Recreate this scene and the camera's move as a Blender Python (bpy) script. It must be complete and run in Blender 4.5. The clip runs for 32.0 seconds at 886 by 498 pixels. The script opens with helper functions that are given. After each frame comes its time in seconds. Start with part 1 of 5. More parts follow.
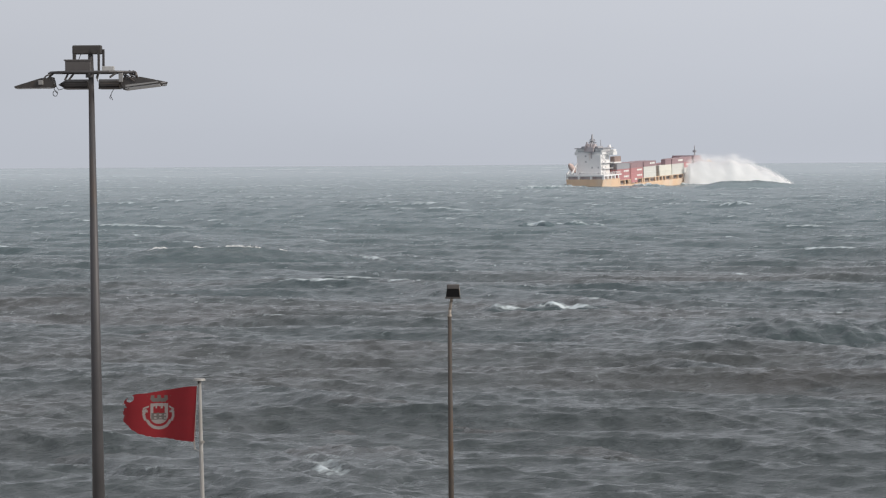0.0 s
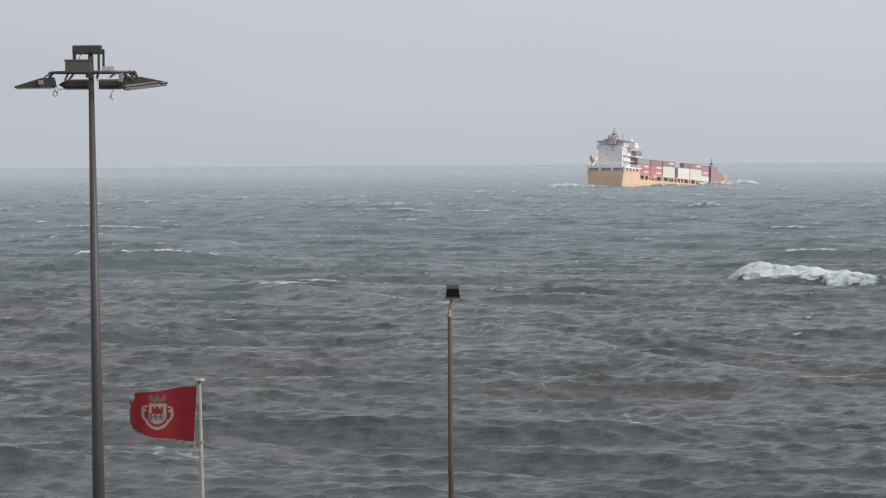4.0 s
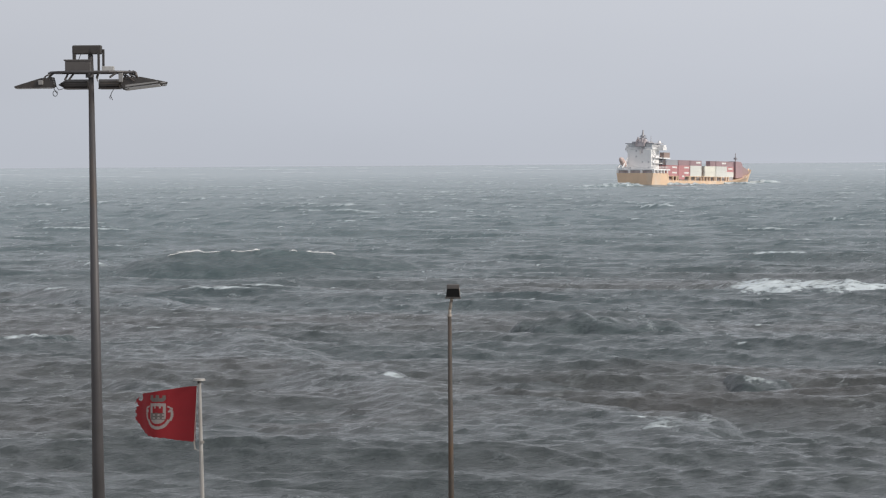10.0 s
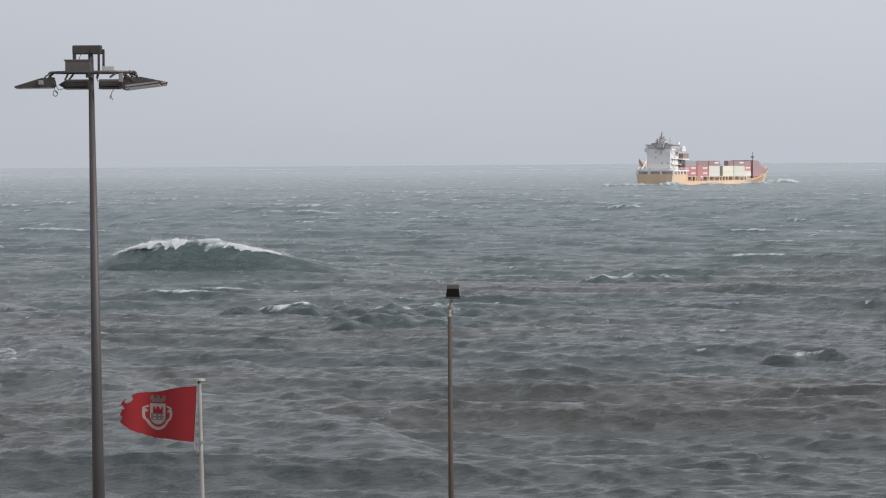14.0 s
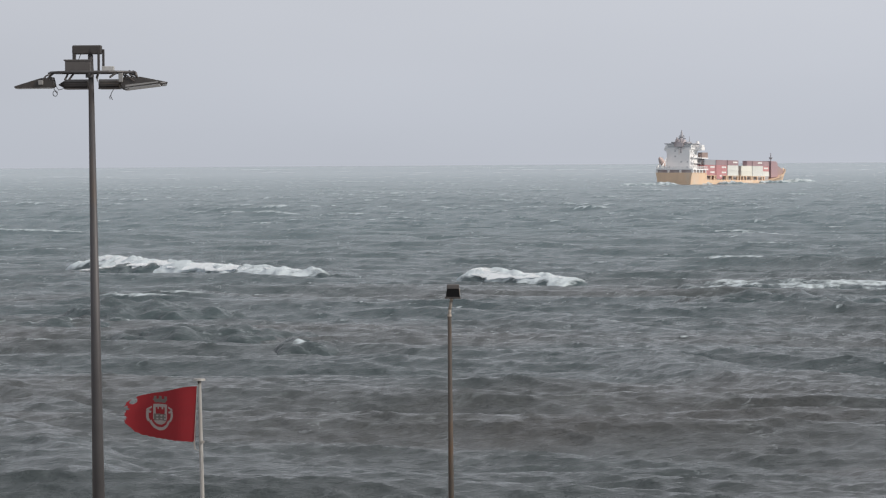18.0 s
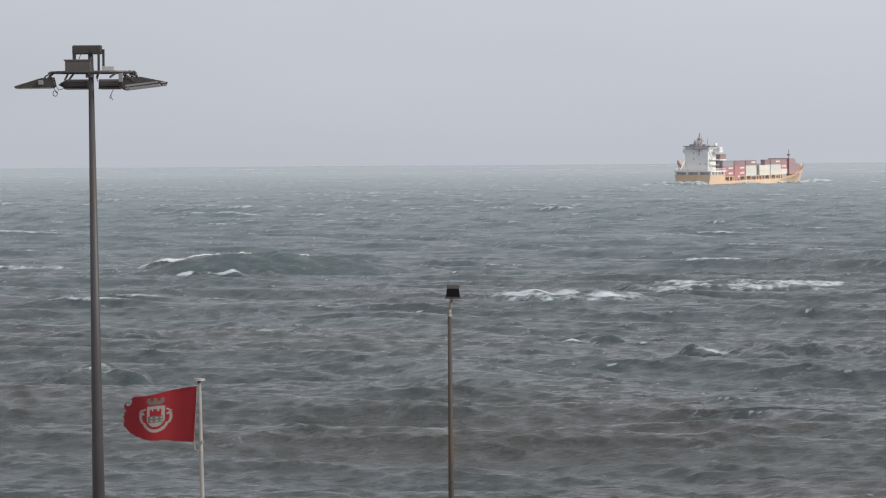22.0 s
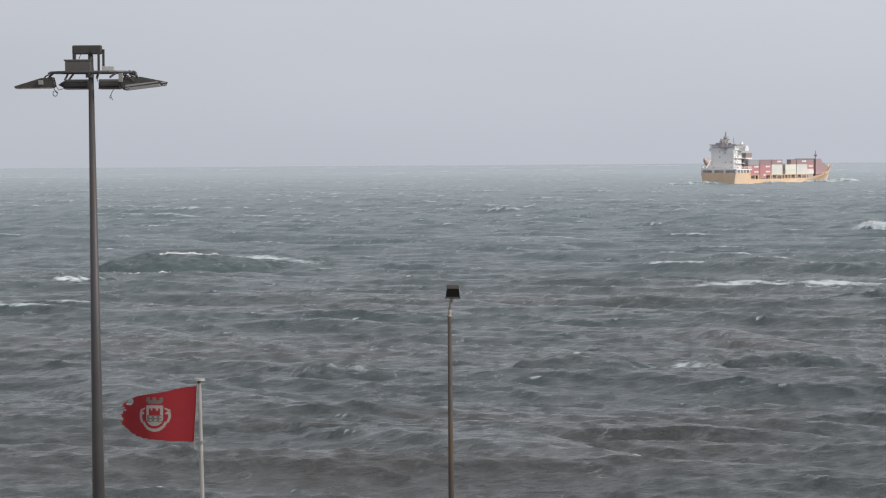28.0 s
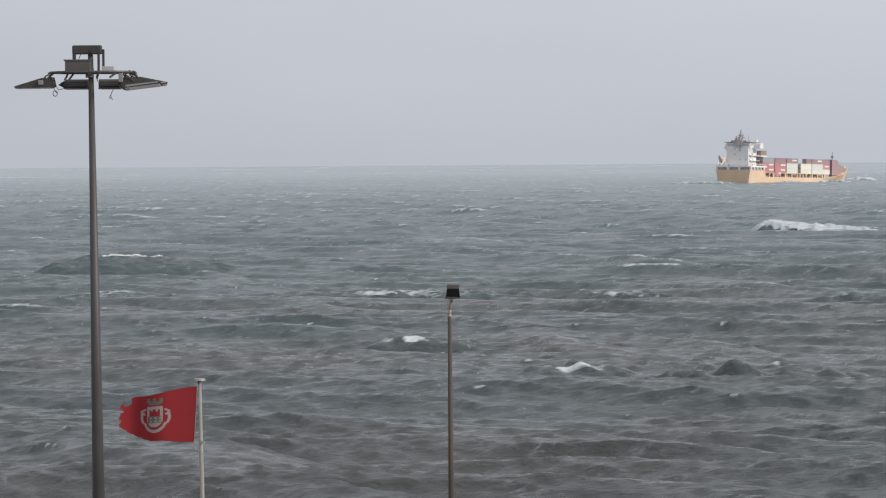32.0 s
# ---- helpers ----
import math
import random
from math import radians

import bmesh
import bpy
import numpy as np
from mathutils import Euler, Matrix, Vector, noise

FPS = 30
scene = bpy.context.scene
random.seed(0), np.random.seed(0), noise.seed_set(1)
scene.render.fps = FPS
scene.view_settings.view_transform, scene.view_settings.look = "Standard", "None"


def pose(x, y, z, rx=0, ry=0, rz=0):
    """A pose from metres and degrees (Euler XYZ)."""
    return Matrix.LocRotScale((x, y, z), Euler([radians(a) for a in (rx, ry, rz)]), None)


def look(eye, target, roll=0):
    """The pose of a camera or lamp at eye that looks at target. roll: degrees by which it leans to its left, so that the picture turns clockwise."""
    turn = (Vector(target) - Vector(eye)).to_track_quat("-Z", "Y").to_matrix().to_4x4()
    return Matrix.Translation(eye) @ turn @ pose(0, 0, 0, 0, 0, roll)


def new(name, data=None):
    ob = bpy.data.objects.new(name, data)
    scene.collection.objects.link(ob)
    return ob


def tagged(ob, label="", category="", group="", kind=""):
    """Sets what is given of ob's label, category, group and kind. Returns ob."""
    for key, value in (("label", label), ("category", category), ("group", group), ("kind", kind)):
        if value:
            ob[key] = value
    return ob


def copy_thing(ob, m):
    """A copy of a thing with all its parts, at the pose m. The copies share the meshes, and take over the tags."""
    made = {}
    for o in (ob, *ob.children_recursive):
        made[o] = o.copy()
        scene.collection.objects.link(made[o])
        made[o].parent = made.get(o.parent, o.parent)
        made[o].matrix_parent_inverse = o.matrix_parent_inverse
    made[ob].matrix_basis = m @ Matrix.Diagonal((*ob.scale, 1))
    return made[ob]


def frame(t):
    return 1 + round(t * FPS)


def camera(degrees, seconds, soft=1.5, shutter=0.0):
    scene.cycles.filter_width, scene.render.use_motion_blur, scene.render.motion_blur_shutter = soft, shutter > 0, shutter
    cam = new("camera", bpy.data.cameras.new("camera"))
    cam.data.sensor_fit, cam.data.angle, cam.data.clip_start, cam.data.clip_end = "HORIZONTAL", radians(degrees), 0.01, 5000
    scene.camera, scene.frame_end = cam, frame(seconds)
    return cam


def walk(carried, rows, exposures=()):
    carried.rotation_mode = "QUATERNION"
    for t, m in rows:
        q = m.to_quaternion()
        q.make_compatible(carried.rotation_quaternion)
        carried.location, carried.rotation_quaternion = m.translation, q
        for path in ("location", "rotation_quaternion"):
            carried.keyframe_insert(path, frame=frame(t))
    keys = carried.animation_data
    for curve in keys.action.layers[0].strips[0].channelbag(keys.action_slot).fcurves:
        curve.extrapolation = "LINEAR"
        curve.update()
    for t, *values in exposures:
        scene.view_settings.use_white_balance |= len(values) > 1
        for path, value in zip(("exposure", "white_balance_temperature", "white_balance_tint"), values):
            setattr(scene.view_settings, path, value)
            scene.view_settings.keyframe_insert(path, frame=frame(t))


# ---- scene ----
# One fixed telephoto camera on a height above a harbour promenade; the open sea beyond.
EYE = (0.0, 0.0, 15.3)
TILT = 1.688            # degrees below the level
cam = camera(2 * math.degrees(math.atan(784 / 5600)), 32.0, soft=1.2)
AIM = (0.0, 100.0, EYE[2] - 100.0 * math.tan(radians(TILT)))
walk(cam, [(0.0, look(EYE, AIM, -0.40)), (32.0, look(EYE, AIM, -0.40))])

# ---- sky and light: a bright even overcast, a veiled sun from the right ----
SUN_DIR = Vector((0.80, -0.42, 0.52)).normalized()
world = bpy.data.worlds.new("overcast_sky")
scene.world = world
world.use_nodes = True
wn, wl = world.node_tree.nodes, world.node_tree.links
wn.clear()
w_out = wn.new("ShaderNodeOutputWorld")
w_bg = wn.new("ShaderNodeBackground")
w_geo = wn.new("ShaderNodeTexCoord")
w_sep = wn.new("ShaderNodeSeparateXYZ")
w_ramp = wn.new("ShaderNodeValToRGB")
w_sky = wn.new("ShaderNodeTexSky")
w_sky.sky_type = "NISHITA"
w_sky.sun_disc = False
w_sky.sun_elevation = math.asin(SUN_DIR.z)
w_sky.sun_rotation = math.atan2(SUN_DIR.x, SUN_DIR.y)
w_sky.dust_density = 6.0
w_dim = wn.new("ShaderNodeVectorMath")
w_dim.operation = "SCALE"
w_dim.inputs["Scale"].default_value = 0.06
w_mix = wn.new("ShaderNodeMixRGB")
w_mix.inputs["Fac"].default_value = 0.93
w_noise = wn.new("ShaderNodeTexNoise")
w_noise.inputs["Scale"].default_value = 5.0
w_noise.inputs["Detail"].default_value = 3.0
w_noise.inputs["Roughness"].default_value = 0.45
w_map = wn.new("ShaderNodeMapping")
w_map.inputs["Scale"].default_value = (1.0, 1.0, 3.5)
w_soft = wn.new("ShaderNodeMapRange")
w_soft.inputs["From Min"].default_value, w_soft.inputs["From Max"].default_value = 0.25, 0.75
w_soft.inputs["To Min"].default_value, w_soft.inputs["To Max"].default_value = 0.965, 1.035
w_cloud = wn.new("ShaderNodeVectorMath")
w_cloud.operation = "SCALE"
cr = w_ramp.color_ramp
cr.elements[0].position, cr.elements[0].color = 0.0, (0.535, 0.565, 0.63, 1)
cr.elements[1].position, cr.elements[1].color = 1.0, (0.66, 0.67, 0.70, 1)
for pos, col in ((0.012, (0.55, 0.58, 0.645, 1)), (0.05, (0.60, 0.625, 0.685, 1)), (0.2, (0.63, 0.65, 0.70, 1))):
    e = cr.elements.new(pos)
    e.color = col
wl.new(w_geo.outputs["Generated"], w_sep.inputs[0])
wl.new(w_sep.outputs["Z"], w_ramp.inputs["Fac"])
wl.new(w_sky.outputs["Color"], w_dim.inputs[0])
wl.new(w_dim.outputs[0], w_mix.inputs["Color1"])
wl.new(w_ramp.outputs["Color"], w_cloud.inputs[0])
wl.new(w_geo.outputs["Generated"], w_map.inputs["Vector"])
wl.new(w_map.outputs[0], w_noise.inputs["Vector"])
wl.new(w_noise.outputs["Fac"], w_soft.inputs["Value"])
# the veil is brighter towards the sun
w_side = wn.new("ShaderNodeMath")
w_side.operation = "MULTIPLY_ADD"
w_side.inputs[1].default_value, w_side.inputs[2].default_value = 0.22, 1.0
w_both = wn.new("ShaderNodeMath")
w_both.operation = "MULTIPLY"
wl.new(w_sep.outputs["X"], w_side.inputs[0])
wl.new(w_side.outputs[0], w_both.inputs[0])
wl.new(w_soft.outputs[0], w_both.inputs[1])
wl.new(w_both.outputs[0], w_cloud.inputs["Scale"])
wl.new(w_cloud.outputs[0], w_mix.inputs["Color2"])
wl.new(w_mix.outputs[0], w_bg.inputs["Color"])
w_bg.inputs["Strength"].default_value = 1.0
wl.new(w_bg.outputs[0], w_out.inputs["Surface"])

sun = new("sun", bpy.data.lights.new("sun", "SUN"))
sun.data.energy, sun.data.angle, sun.data.color = 2.5, radians(10.0), (1.0, 0.93, 0.82)
sun.matrix_world = look(SUN_DIR * 200.0, (0, 0, 0))


# ---- materials ----
def mat(name, col, rough=0.6, metal=0.0, var=0.12, scale=6.0, bump=0.15, stain=None, amount=0.0, per_piece=0.0):
    """A worn surface: fine grain and larger blotches round the colour, a light relief, and stains of their own colour."""
    m = bpy.data.materials.new(name)
    m.use_nodes = True
    n, l = m.node_tree.nodes, m.node_tree.links
    p = n["Principled BSDF"]
    p.inputs["Metallic"].default_value = metal
    co = n.new("ShaderNodeTexCoord")
    fine = n.new("ShaderNodeTexNoise")
    fine.inputs["Scale"].default_value, fine.inputs["Detail"].default_value = scale, 5.0
    l.new(co.outputs["Object"], fine.inputs["Vector"])
    broad = n.new("ShaderNodeTexNoise")
    broad.inputs["Scale"].default_value, broad.inputs["Detail"].default_value = scale * 0.13, 3.0
    l.new(co.outputs["Object"], broad.inputs["Vector"])
    add = n.new("ShaderNodeMath")
    l.new(fine.outputs["Fac"], add.inputs[0])
    l.new(broad.outputs["Fac"], add.inputs[1])
    val = n.new("ShaderNodeMapRange")
    val.inputs["From Min"].default_value, val.inputs["From Max"].default_value = 0.6, 1.4
    val.inputs["To Min"].default_value, val.inputs["To Max"].default_value = 1 - var, 1 + var
    l.new(add.outputs[0], val.inputs["Value"])
    tint = n.new("ShaderNodeVectorMath")
    tint.operation = "SCALE"
    tint.inputs[0].default_value = col
    last = val.outputs[0]
    if per_piece:
        info = n.new("ShaderNodeObjectInfo")
        pm = n.new("ShaderNodeMapRange")
        pm.inputs["To Min"].default_value, pm.inputs["To Max"].default_value = 1 - per_piece, 1 + per_piece
        l.new(info.outputs["Random"], pm.inputs["Value"])
        mul = n.new("ShaderNodeMath")
        mul.operation = "MULTIPLY"
        l.new(last, mul.inputs[0])
        l.new(pm.outputs[0], mul.inputs[1])
        last = mul.outputs[0]
    l.new(last, tint.inputs["Scale"])
    colour = tint.outputs[0]
    if stain:
        st = n.new("ShaderNodeTexNoise")
        st.inputs["Scale"].default_value, st.inputs["Detail"].default_value = scale * 0.5, 6.0
        mp = n.new("ShaderNodeMapping")
        mp.inputs["Scale"].default_value = (1.0, 1.0, 0.25)
        mp.inputs["Location"].default_value = (3.1, 7.7, 1.3)
        l.new(co.outputs["Object"], mp.inputs["Vector"])
        l.new(mp.outputs[0], st.inputs["Vector"])
        rg = n.new("ShaderNodeMapRange")
        rg.inputs["From Min"].default_value, rg.inputs["From Max"].default_value = 0.66 - 0.3 * amount, 0.80 - 0.2 * amount
        l.new(st.outputs["Fac"], rg.inputs["Value"])
        mx = n.new("ShaderNodeMixRGB")
        mx.inputs["Color2"].default_value = (*stain, 1)
        l.new(rg.outputs[0], mx.inputs["Fac"])
        l.new(colour, mx.inputs["Color1"])
        colour = mx.outputs[0]
    l.new(colour, p.inputs["Base Color"])
    rr = n.new("ShaderNodeMapRange")
    rr.inputs["To Min"].default_value, rr.inputs["To Max"].default_value = max(0.02, rough - 0.12), min(1.0, rough + 0.12)
    l.new(fine.outputs["Fac"], rr.inputs["Value"])
    l.new(rr.outputs[0], p.inputs["Roughness"])
    if bump:
        b = n.new("ShaderNodeBump")
        b.inputs["Strength"].default_value, b.inputs["Distance"].default_value = bump, 0.02
        l.new(fine.outputs["Fac"], b.inputs["Height"])
        l.new(b.outputs[0], p.inputs["Normal"])
    return m


WIND = math.atan2(-0.42, -0.91)      # the way the seas run, in the plan


def water_material():
    """Storm water: dark green body, broken ripples, torn streaks of old foam along the wind and fresh foam on the crests."""
    m = bpy.data.materials.new("storm_water")
    m.use_nodes = True
    n, l = m.node_tree.nodes, m.node_tree.links
    p = n["Principled BSDF"]
    p.inputs["IOR"].default_value = 1.333
    p.inputs["Specular IOR Level"].default_value = 0.36
    co = n.new("ShaderNodeTexCoord")

    def noise_at(scale, detail, stretch=(1, 1, 1), turn=0.0, rough=0.55):
        mp = n.new("ShaderNodeMapping")
        mp.inputs["Scale"].default_value = stretch
        mp.inputs["Rotation"].default_value = (0, 0, turn)
        mp.vector_type = "TEXTURE"
        mp.inputs["Scale"].default_value = tuple(1 / s for s in stretch)
        l.new(co.outputs["Object"], mp.inputs["Vector"])
        t = n.new("ShaderNodeTexNoise")
        t.inputs["Scale"].default_value, t.inputs["Detail"].default_value = scale, detail
        t.inputs["Roughness"].default_value = rough
        l.new(mp.outputs[0], t.inputs["Vector"])
        return t.outputs["Fac"]

    def math_node(op, a, b, clamp=False):
        q = n.new("ShaderNodeMath")
        q.operation, q.use_clamp = op, clamp
        for i, s in enumerate((a, b)):
            if isinstance(s, (int, float)):
                q.inputs[i].default_value = s
            else:
                l.new(s, q.inputs[i])
        return q.outputs[0]

    def ramp(v, a, b, lo=0.0, hi=1.0):
        r = n.new("ShaderNodeMapRange")
        r.interpolation_type = "SMOOTHSTEP"
        r.inputs["From Min"].default_value, r.inputs["From Max"].default_value = a, b
        r.inputs["To Min"].default_value, r.inputs["To Max"].default_value = lo, hi
        l.new(v, r.inputs["Value"])
        return r.outputs[0]

    foam_at = n.new("ShaderNodeAttribute")
    foam_at.attribute_name = "foam"
    lift_at = n.new("ShaderNodeAttribute")
    lift_at.attribute_name = "lift"
    shore_at = n.new("ShaderNodeAttribute")
    shore_at.attribute_name = "offshore"
    chop = noise_at(0.95, 4.0, (0.60, 1.0, 1.0), 0.30, 0.55)
    ripple = noise_at(2.6, 4.0, (0.60, 1.0, 1.0), -0.25, 0.60)
    streak = noise_at(0.42, 8.0, (0.5, 1.0, 1.0), WIND + 0.25, 0.68)
    lace = noise_at(1.7, 6.0, (0.45, 1.0, 1.0), WIND + 0.2, 0.68)
    lumps = noise_at(0.55, 6.0, (0.55, 1.0, 1.0), WIND + 0.2, 0.65)
    patch = noise_at(0.02, 3.0, (0.6, 1.0, 1.0), WIND, 0.5)
    # relief
    bump1 = n.new("ShaderNodeBump")
    bump1.inputs["Strength"].default_value, bump1.inputs["Distance"].default_value = 1.0, 0.30
    l.new(chop, bump1.inputs["Height"])
    bump2 = n.new("ShaderNodeBump")
    bump2.inputs["Strength"].default_value, bump2.inputs["Distance"].default_value = 1.0, 0.13
    l.new(ripple, bump2.inputs["Height"])
    l.new(bump1.outputs[0], bump2.inputs["Normal"])
    l.new(bump2.outputs[0], p.inputs["Normal"])
    # foam: fresh on the crests, torn streaks elsewhere
    torn = math_node("MULTIPLY", ramp(streak, 0.47, 0.68), ramp(lace, 0.40, 0.62))
    torn = math_node("MULTIPLY", torn, ramp(patch, 0.34, 0.66, 0.35, 1.0))
    # thin bright threads where small crests spill
    thread = math_node("ABSOLUTE", math_node("SUBTRACT", noise_at(1.1, 4.0, (0.22, 0.6, 1.0), 0.1, 0.58), 0.5), 0.0)
    thread = math_node("MULTIPLY", ramp(thread, 0.0, 0.035, 1.0, 0.0), ramp(noise_at(0.33, 4.0, (1.0, 0.5, 1.0), 0.2, 0.6), 0.55, 0.70))
    thread = math_node("MULTIPLY", thread, ramp(lift_at.outputs["Fac"], 0.5, 1.1, 1.0, 0.0))
    torn = math_node("MAXIMUM", torn, math_node("MULTIPLY", thread, 1.3))
    # fine aerated wisps between the ripples
    wisp = noise_at(2.6, 6.0, (0.42, 0.45, 1.0), 0.12, 0.72)
    torn = math_node("ADD", torn, math_node("MULTIPLY", ramp(wisp, 0.535, 0.64), ramp(shore_at.outputs["Fac"], 0.02, 0.12, 0.24, 0.12)))
    grain = math_node("ADD", math_node("MULTIPLY", math_node("SUBTRACT", lumps, 0.5), 2.2), math_node("MULTIPLY", math_node("SUBTRACT", lace, 0.5), 1.5))
    gate = ramp(foam_at.outputs["Fac"], 0.02, 0.30)
    edge = math_node("ADD", foam_at.outputs["Fac"], math_node("MULTIPLY", grain, gate))
    fresh = math_node("MULTIPLY", ramp(edge, 0.28, 1.0, 0.0, 0.95), gate)
    foam = math_node("MAXIMUM", math_node("MULTIPLY", torn, ramp(shore_at.outputs["Fac"], 0.0, 0.07, 0.15, 0.24)), fresh)
    # the body: turbid grey inshore, clearer green out, then paled with distance: haze put into the colour
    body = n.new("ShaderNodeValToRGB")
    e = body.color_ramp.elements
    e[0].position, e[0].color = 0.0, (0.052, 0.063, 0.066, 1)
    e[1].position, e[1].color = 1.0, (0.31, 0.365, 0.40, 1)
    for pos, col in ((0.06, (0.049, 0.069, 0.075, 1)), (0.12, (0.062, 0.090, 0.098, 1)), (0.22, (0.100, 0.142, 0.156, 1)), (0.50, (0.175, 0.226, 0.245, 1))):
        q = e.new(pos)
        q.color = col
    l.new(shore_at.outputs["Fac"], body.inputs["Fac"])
    # taller water is mixed greener: scatter through thin crests put into the colour
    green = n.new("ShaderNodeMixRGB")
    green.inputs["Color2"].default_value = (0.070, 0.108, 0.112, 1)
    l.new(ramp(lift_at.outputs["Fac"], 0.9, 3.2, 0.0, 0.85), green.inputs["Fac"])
    # drifts of stirred-up sand
    silt = n.new("ShaderNodeMixRGB")
    silt.inputs["Color2"].default_value = (0.067, 0.063, 0.061, 1)
    sand = math_node("MULTIPLY", ramp(patch, 0.40, 0.68), ramp(shore_at.outputs["Fac"], 0.05, 0.13, 0.9, 0.0))
    l.new(sand, silt.inputs["Fac"])
    l.new(body.outputs[0], silt.inputs["Color1"])
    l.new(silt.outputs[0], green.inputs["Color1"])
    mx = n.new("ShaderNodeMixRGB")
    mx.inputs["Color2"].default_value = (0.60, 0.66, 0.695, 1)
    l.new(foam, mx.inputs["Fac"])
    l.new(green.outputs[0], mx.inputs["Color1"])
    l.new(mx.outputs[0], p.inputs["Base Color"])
    l.new(math_node("MAXIMUM", ramp(foam, 0.0, 0.6, 0.18, 0.9), ramp(shore_at.outputs["Fac"], 0.02, 0.25, 0.18, 0.25)), p.inputs["Roughness"])
    return m


def spray_material(name, colour, through_=0.42):
    """Fine drops that scatter the light and let part of it through."""
    m = bpy.data.materials.new(name)
    m.use_nodes = True
    n, l = m.node_tree.nodes, m.node_tree.links
    n.clear()
    out = n.new("ShaderNodeOutputMaterial")
    d = n.new("ShaderNodeBsdfDiffuse")
    d.inputs["Color"].default_value = colour
    t = n.new("ShaderNodeBsdfTranslucent")
    t.inputs["Color"].default_value = colour
    mx = n.new("ShaderNodeMixShader")
    mx.inputs[0].default_value = through_
    l.new(d.outputs[0], mx.inputs[1])
    l.new(t.outputs[0], mx.inputs[2])
    l.new(mx.outputs[0], out.inputs["Surface"])
    return m


WATER = water_material()
SPRAY = spray_material("spray_drops", (0.98, 0.975, 0.98, 1))
WHITE_WATER = spray_material("thrown_water", (0.95, 0.955, 0.965, 1), 0.0)
FROTH = spray_material("sea_froth", (0.80, 0.83, 0.86, 1), 0.25)
GALV = mat("weathered_mast_steel", (0.078, 0.074, 0.078), 0.55, 0.35, 0.16, 3.0, 0.2, (0.09, 0.065, 0.05), 0.35)
DARK_STEEL = mat("dark_lamp_housing", (0.055, 0.050, 0.049), 0.5, 0.3, 0.2, 9.0, 0.2, (0.07, 0.055, 0.045), 0.3)
BOX_GREY = mat("grey_box_sheet", (0.092, 0.085, 0.085), 0.55, 0.3, 0.12, 6.0, 0.15, (0.12, 0.085, 0.06), 0.4)
PALE_BOX = mat("pale_grey_box", (0.42, 0.42, 0.42), 0.5, 0.1, 0.1, 6.0, 0.1)
PALE_RIM = mat("pale_lamp_rim", (0.24, 0.235, 0.235), 0.5, 0.2, 0.1, 6.0, 0.1)
LAMP_GLASS = mat("dusty_lamp_glass", (0.50, 0.50, 0.52), 0.3, 0.0, 0.1, 5.0, 0.0)
CABLE = mat("black_cable", (0.05, 0.05, 0.055), 0.6, 0.0, 0.1, 20.0, 0.0)
POLE_WHITE = mat("greyed_white_pole_paint", (0.27, 0.26, 0.25), 0.5, 0.0, 0.12, 7.0, 0.1, (0.19, 0.165, 0.14), 0.4)
POST_RUST = mat("rusty_brown_post", (0.072, 0.059, 0.051), 0.75, 0.1, 0.25, 9.0, 0.3, (0.10, 0.06, 0.035), 0.6)
POST_PALE = mat("bare_pale_spigot", (0.31, 0.27, 0.235), 0.6, 0.2, 0.15, 12.0, 0.1)
BLACK_LAMP = mat("black_lamp_case", (0.006, 0.006, 0.007), 0.85, 0.0, 0.2, 12.0, 0.1)
FLAG_RED = mat("red_flag_cloth", (0.235, 0.010, 0.016), 0.85, 0.0, 0.10, 18.0, 0.1)
FLAG_WHITE = mat("white_crest_cloth", (0.29, 0.255, 0.245), 0.85, 0.0, 0.10, 30.0, 0.1)
FLAG_GREY = mat("grey_crest_cloth", (0.125, 0.108, 0.10), 0.85, 0.0, 0.15, 40.0, 0.1)
# ship paints, down to the containers, are paled: distance haze in the base colour
HULL_ORANGE = mat("salt_stained_hazy_orange_hull", (0.73, 0.525, 0.37), 0.6, 0.0, 0.10, 0.35, 0.1, (0.72, 0.60, 0.50), 0.35)
SHIP_WHITE = mat("white_ship_paint", (0.82, 0.81, 0.815), 0.5, 0.0, 0.06, 0.6, 0.05, (0.55, 0.45, 0.38), 0.12)
SHIP_DARK = mat("dark_ship_fittings", (0.375, 0.37, 0.395), 0.6, 0.1, 0.15, 1.0, 0.1)
SHIP_GLASS = mat("dark_bridge_glass", (0.50, 0.50, 0.52), 0.25, 0.0, 0.05, 1.0, 0.0)
# soot grey of the funnel, also the painted shade of the mooring deck
SOOT_AND_SHADE = mat("funnel_soot_and_deck_shade_grey", (0.46, 0.42, 0.44), 0.8, 0.0, 0.2, 0.5, 0.1, (0.33, 0.28, 0.29), 0.6)
DECK_DIM = mat("dim_oxide_steel", (0.37, 0.275, 0.275), 0.8, 0.0, 0.12, 0.6, 0.1)
DECK_RED = mat("oxide_red_deck", (0.36, 0.22, 0.20), 0.8, 0.0, 0.12, 0.6, 0.1)
BOAT_ORANGE = mat("orange_lifeboat_shell", (0.56, 0.43, 0.40), 0.6, 0.0, 0.05, 1.0, 0.0)
